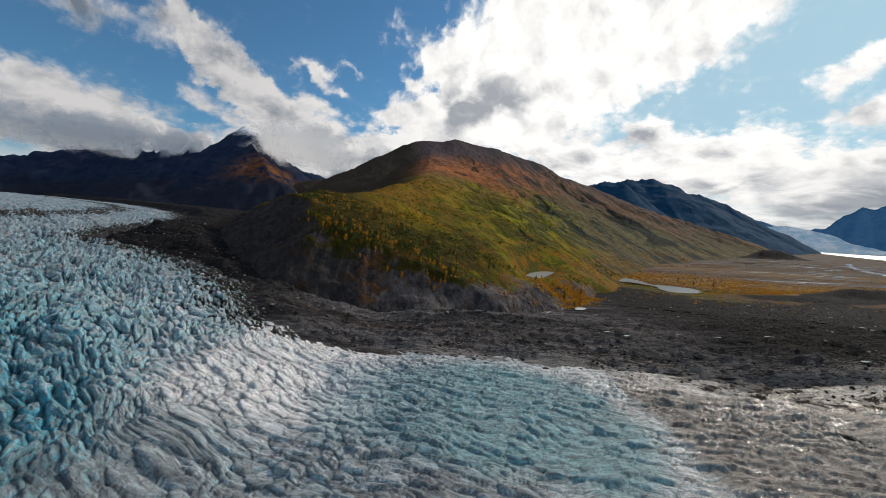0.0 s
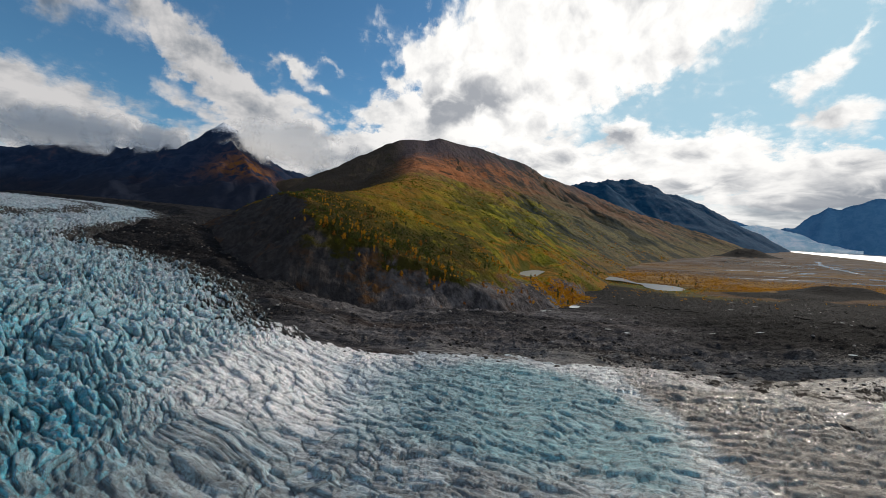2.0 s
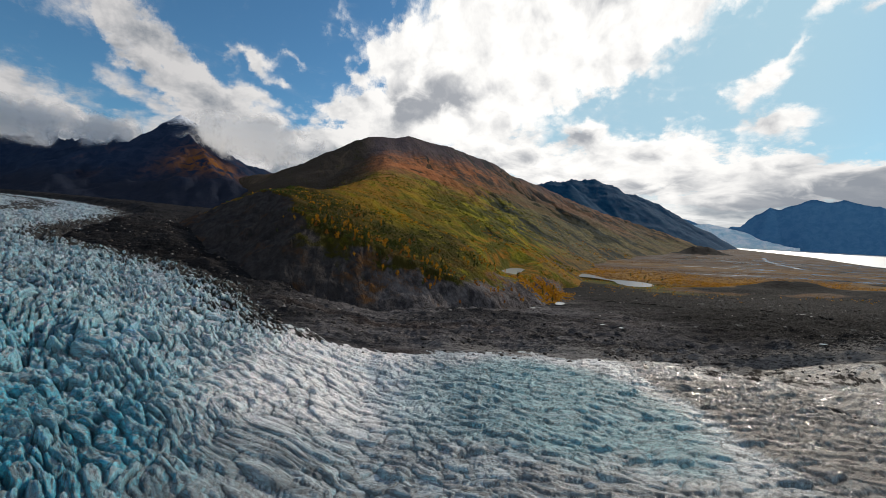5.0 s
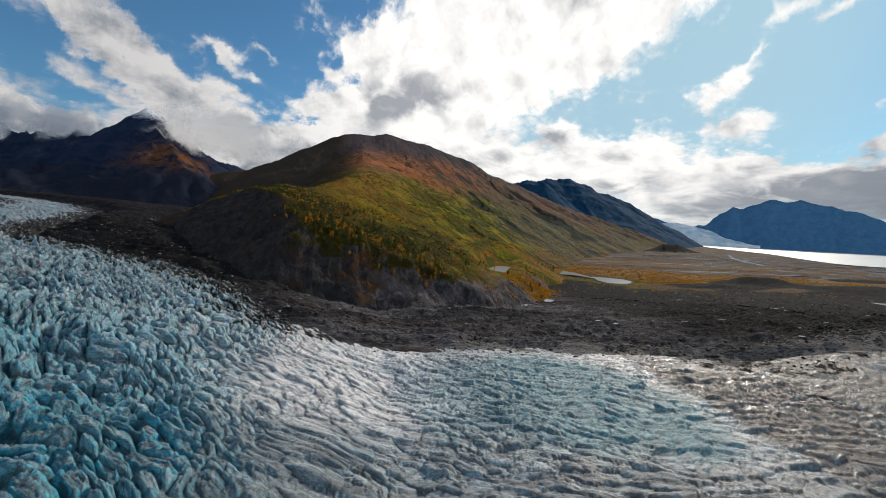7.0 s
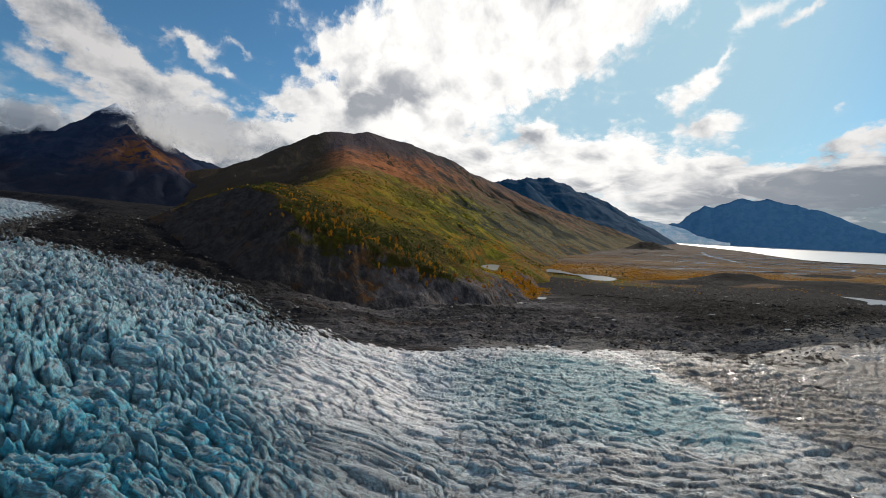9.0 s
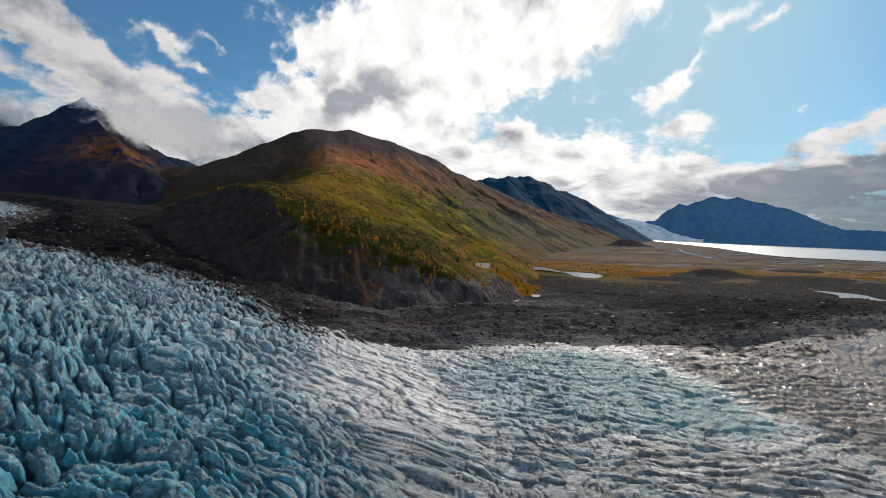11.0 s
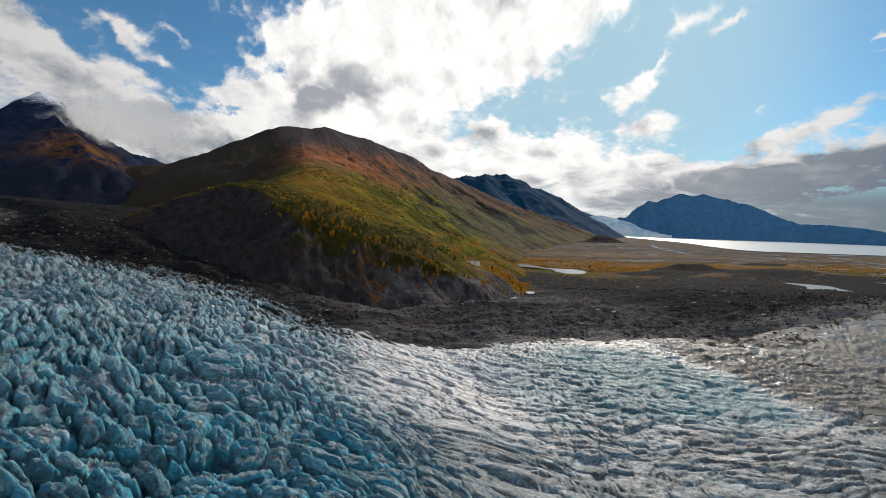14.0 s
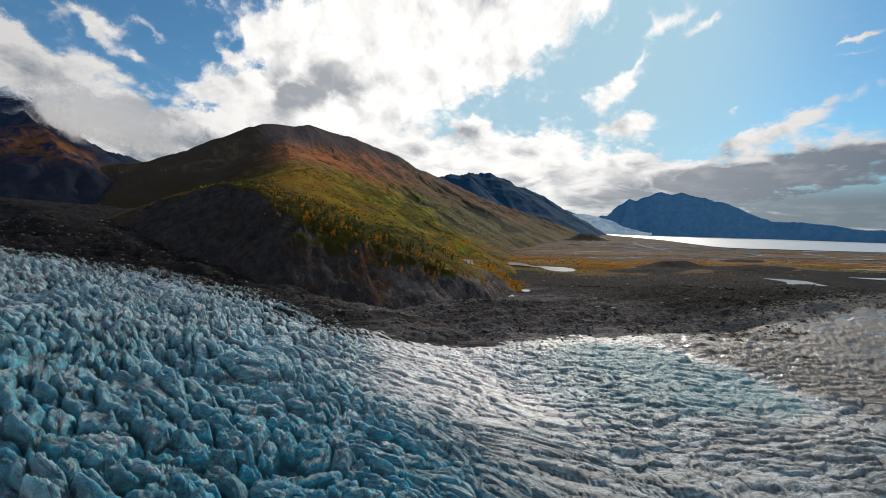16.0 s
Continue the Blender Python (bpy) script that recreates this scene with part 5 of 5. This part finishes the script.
def scatter_rubble():
    co, faces = rock_shape()
    n = 34000
    x, y = rng.uniform(-330, 620, n), rng.uniform(150, 480, n)
    d, run, side = along(x, y, ICE_EDGE)
    v = np.where(side > 0, d, -d)
    z, w, fade = ground_level(x, y)
    ice = ice_surface(x, y)[0]
    h, bare = hill_level(x, y)
    ok = (v > -16) & (fade > 0.2) & (h < z + 0.5) & (rng.rand(n) < 0.45 + 0.55 * smooth(v, 40, 0)) & (rng.rand(n) > 0.7 * smooth(x, 60, 160) * smooth(v, 10, 40)) & ((v > 0) | (rng.rand(n) < 0.5))
    x, y, z = x[ok], y[ok], np.maximum(z, ice)[ok]
    k = len(x)
    size = 0.2 + 1.0 * rng.rand(k) ** 5
    turn = rng.rand(k) * math.tau
    shape = co[None] * (1 + 0.45 * (rng.rand(k, len(co), 1) - 0.5)) * (size[:, None, None] * np.array([1.3, 0.9, 0.7]))
    c, s = np.cos(turn)[:, None], np.sin(turn)[:, None]
    pts = np.stack((shape[..., 0] * c - shape[..., 1] * s + x[:, None], shape[..., 0] * s + shape[..., 1] * c + y[:, None], shape[..., 2] + (z + 0.15 * size)[:, None]), -1).reshape(-1, 3)
    tris = (faces[None] + (np.arange(k) * len(co))[:, None, None]).reshape(-1, 3)
    me = bpy.data.meshes.new("rubble")
    me.vertices.add(len(pts))
    me.vertices.foreach_set("co", pts.ravel())
    me.loops.add(tris.size)
    me.loops.foreach_set("vertex_index", tris.ravel())
    me.polygons.add(len(tris))
    me.polygons.foreach_set("loop_start", np.arange(0, tris.size, 3))
    me.update()
    me.materials.append(STONE)
    tagged(new("rubble", me), "dark grey and brown stones strewn over the moraine", "rubble", kind="stuff")


def boulder_mesh(seed):
    bm = bmesh.new()
    bmesh.ops.create_icosphere(bm, subdivisions=2, radius=1.0)
    cuts = [Vector(rng.normal(size=3)).normalized() for k in range(9)]
    for v in bm.verts:
        for c in cuts:
            over = v.co.dot(c) - 0.62
            if over > 0:
                v.co -= c * over
        v.co *= 1 + 0.12 * noise.noise(v.co * 2.5 + Vector((0, seed, 0)))
        v.co.z *= 0.7
        v.co.x *= 1.2
    me = bpy.data.meshes.new("boulder")
    bm.to_mesh(me)
    bm.free()
    me.materials.append(STONE)
    return me


def place_boulders():
    shapes = [boulder_mesh(k + 1) for k in range(6)]
    x, y = rng.uniform(-140, 420, 90), rng.uniform(165, 300, 90)
    d, run, side = along(x, y, ICE_EDGE)
    z = ground_level(x, y)[0]
    h, bare = hill_level(x, y)
    for k in range(90):
        if side[k] < 0 or h[k] > z[k]:
            continue
        ob = new("boulder", shapes[k % 6])
        s = 0.4 + 0.7 * rng.rand() ** 2
        ob.matrix_basis = pose(x[k], y[k], z[k] + 0.1 * s, rng.normal() * 8, rng.normal() * 8, rng.rand() * 360) @ Matrix.Scale(s, 4)
        tagged(ob, "large dark angular boulder lying on the moraine", "boulder", "boulders on the moraine")


plant_trees()
plant_shrubs()
scatter_rubble()
place_boulders()


def pools():
    """Shallow braided water on the outwash plain."""
    for k in range(110):
        a, r = radians(rng.uniform(36, 74)), rng.uniform(1080, 1880) if k % 2 == 0 else rng.uniform(1480, 1900)
        x, y = r * math.sin(a), r * math.cos(a)
        if hummocks(np.array([x]), np.array([y]))[0] > 0.6:
            continue
        long, thin = rng.uniform(12, 95), rng.uniform(4, 17)
        run = radians(rng.uniform(-18, 8))
        ring = []
        for j in range(13):
            q = j * math.tau / 13
            u, v = math.cos(q) * long * rng.uniform(0.45, 1.1), (math.sin(q) * rng.uniform(0.2, 1.2) + 0.8 * math.sin(q * 2 + k)) * thin
            ring.append((x + u * math.cos(run) - v * math.sin(run), y + u * math.sin(run) + v * math.cos(run)))
        z = 0.45 + np.mean(ground_level(np.array([q[0] for q in ring]), np.array([q[1] for q in ring]))[0])
        water("pool", ring, z, POND, "shallow silvery pool of braided meltwater on the plain", "pool")


pools()


def channel(line, wide, label):
    """A shallow braid of the river, following the lie of the plain."""
    pts = rounded(line, 8)
    co, faces = [], []
    for i, q in enumerate(pts):
        a, b = Vector(pts[max(i - 1, 0)]), Vector(pts[min(i + 1, len(pts) - 1)])
        across = Vector((a.y - b.y, b.x - a.x)).normalized()
        half = wide * (0.35 + 0.9 * rng.rand()) * math.sin(math.pi * (i + 0.4) / len(pts)) ** 0.4
        mid = Vector(q) + across * wide * 0.8 * (rng.rand() - 0.5)
        z = 0.5 + ground_level(np.array([mid.x]), np.array([mid.y]))[0][0]
        co += [(mid.x + across.x * half, mid.y + across.y * half, z), (mid.x - across.x * half, mid.y - across.y * half, z)]
        if i:
            faces.append((2 * i - 2, 2 * i - 1, 2 * i + 1, 2 * i))
    me = bpy.data.meshes.new("stream")
    me.from_pydata(co, [], faces)
    me.materials.append(POND)
    tagged(new("stream", me), label, "stream", kind="structure")


channel([(1430, 1420), (1395, 1384), (1238, 1216), (1150, 1090), (1114, 1030), (1081, 954), (1085, 898), (1131, 864)], 11, "silvery braid of the meltwater river on the plain")
channel([(1150, 1040), (1180, 985), (1165, 930), (1210, 880), (1300, 850)], 9, "silvery braid of the meltwater river on the plain")
channel([(940, 845), (987, 810), (1037, 785), (1055, 751), (1125, 736)], 8, "thin silvery stream winding over the gravel plain")
channel([(1250, 780), (1205, 757), (1179, 715), (1220, 688), (1330, 670)], 7, "thin silvery stream winding over the gravel plain")
channel([(600, 815), (650, 790), (725, 786), (803, 765), (860, 742), (930, 748)], 6, "thin silvery stream winding over the gravel plain")
channel([(640, 985), (720, 960), (790, 968), (880, 915), (960, 925)], 7, "thin silvery stream winding over the gravel plain")


def melt_pools():
    """Small bright puddles lying between the stones."""
    for k in range(40):
        x, y = rng.uniform(-40, 520), rng.uniform(185, 470)
        q = np.array([x]), np.array([y])
        d, run, side = along(*q, ICE_EDGE)
        z = ground_level(*q)[0][0]
        if side[0] < 0 or hill_level(*q)[0][0] > z - 2:
            continue
        long, thin = rng.uniform(1.2, 4.0), rng.uniform(0.5, 1.3)
        ring = [(x + math.cos(j * 0.9) * long * rng.uniform(0.6, 1.1), y + math.sin(j * 0.9) * thin * rng.uniform(0.6, 1.2)) for j in range(7)]
        z = max(ground_level(np.array([p[0] for p in ring]), np.array([p[1] for p in ring]))[0]) + 0.05
        water("pool", ring, z, POND, "small bright puddle of meltwater on the moraine", "pool")


melt_pools()


# ---------------------------------------------------------------- cloud on the mountains
def cloud_material():
    m = bpy.data.materials.new("cloud")
    m.use_nodes = True
    g = Graph(m.node_tree)
    p = g.add("ShaderNodeTexCoord").outputs["Object"]
    world = g.add("ShaderNodeNewGeometry").outputs["Position"]
    n = g.noise(world, 0.0055, 5, 0.52, 0.3)
    r = g.vec("LENGTH", p)
    dens = g.math("ADD", g.math("MULTIPLY_ADD", n, 3.4, -0.72), g.math("MULTIPLY", g.math("POWER", r, 2.0), -0.95))
    alpha = g.step(dens, 0.0, 0.7, 0.0, 0.9)
    a, b = g.add("ShaderNodeBsdfDiffuse"), g.add("ShaderNodeBsdfTranslucent")
    for k in (a, b):
        g.put(k.inputs[0], (0.95, 0.95, 0.95))
    lit = g.add("ShaderNodeMixShader")
    lit.inputs[0].default_value = 0.7
    g.put(lit.inputs[1], a.outputs[0])
    g.put(lit.inputs[2], b.outputs[0])
    both = g.add("ShaderNodeMixShader")
    g.put(both.inputs[0], alpha)
    g.put(both.inputs[1], g.add("ShaderNodeBsdfTransparent").outputs[0])
    g.put(both.inputs[2], lit.outputs[0])
    out = g.add("ShaderNodeOutputMaterial")
    g.put(out.inputs[0], both.outputs[0])
    return m


CLOUD = cloud_material()


def cloud(az, el, far, wide, high, deep, label):
    """A bank of cloud in two bulging layers, one behind the other."""
    co, faces = [], []
    for k in range(2):
        y = -0.5 + 1.0 * k
        base = len(co)
        for j in range(9):
            for i in range(13):
                x, z = -1.25 + 2.5 * i / 12, -1.25 + 2.5 * j / 8
                co.append((x, y + 0.25 * (x * x + z * z), z))
        for j in range(8):
            for i in range(12):
                a = base + j * 13 + i
                faces.append((a, a + 1, a + 14, a + 13))
    me = mesh_of("cloud", co, faces, CLOUD)
    ob = new("cloud", me)
    x, y, z = from_eye(az, el, far)
    ob.matrix_basis = pose(x, y, z, 0, 0, -az) @ Matrix.Diagonal((wide, deep, high, 1))
    return tagged(ob, label, "cloud", "clouds on the mountains", kind="structure")


cloud(-40, 8.3, 2800, 680, 125, 120, "soft grey-white cloud lying along the dark ridge")
cloud(-19.6, 9.7, 2450, 350, 140, 90, "white cumulus cloud wrapped round the snowy peak")
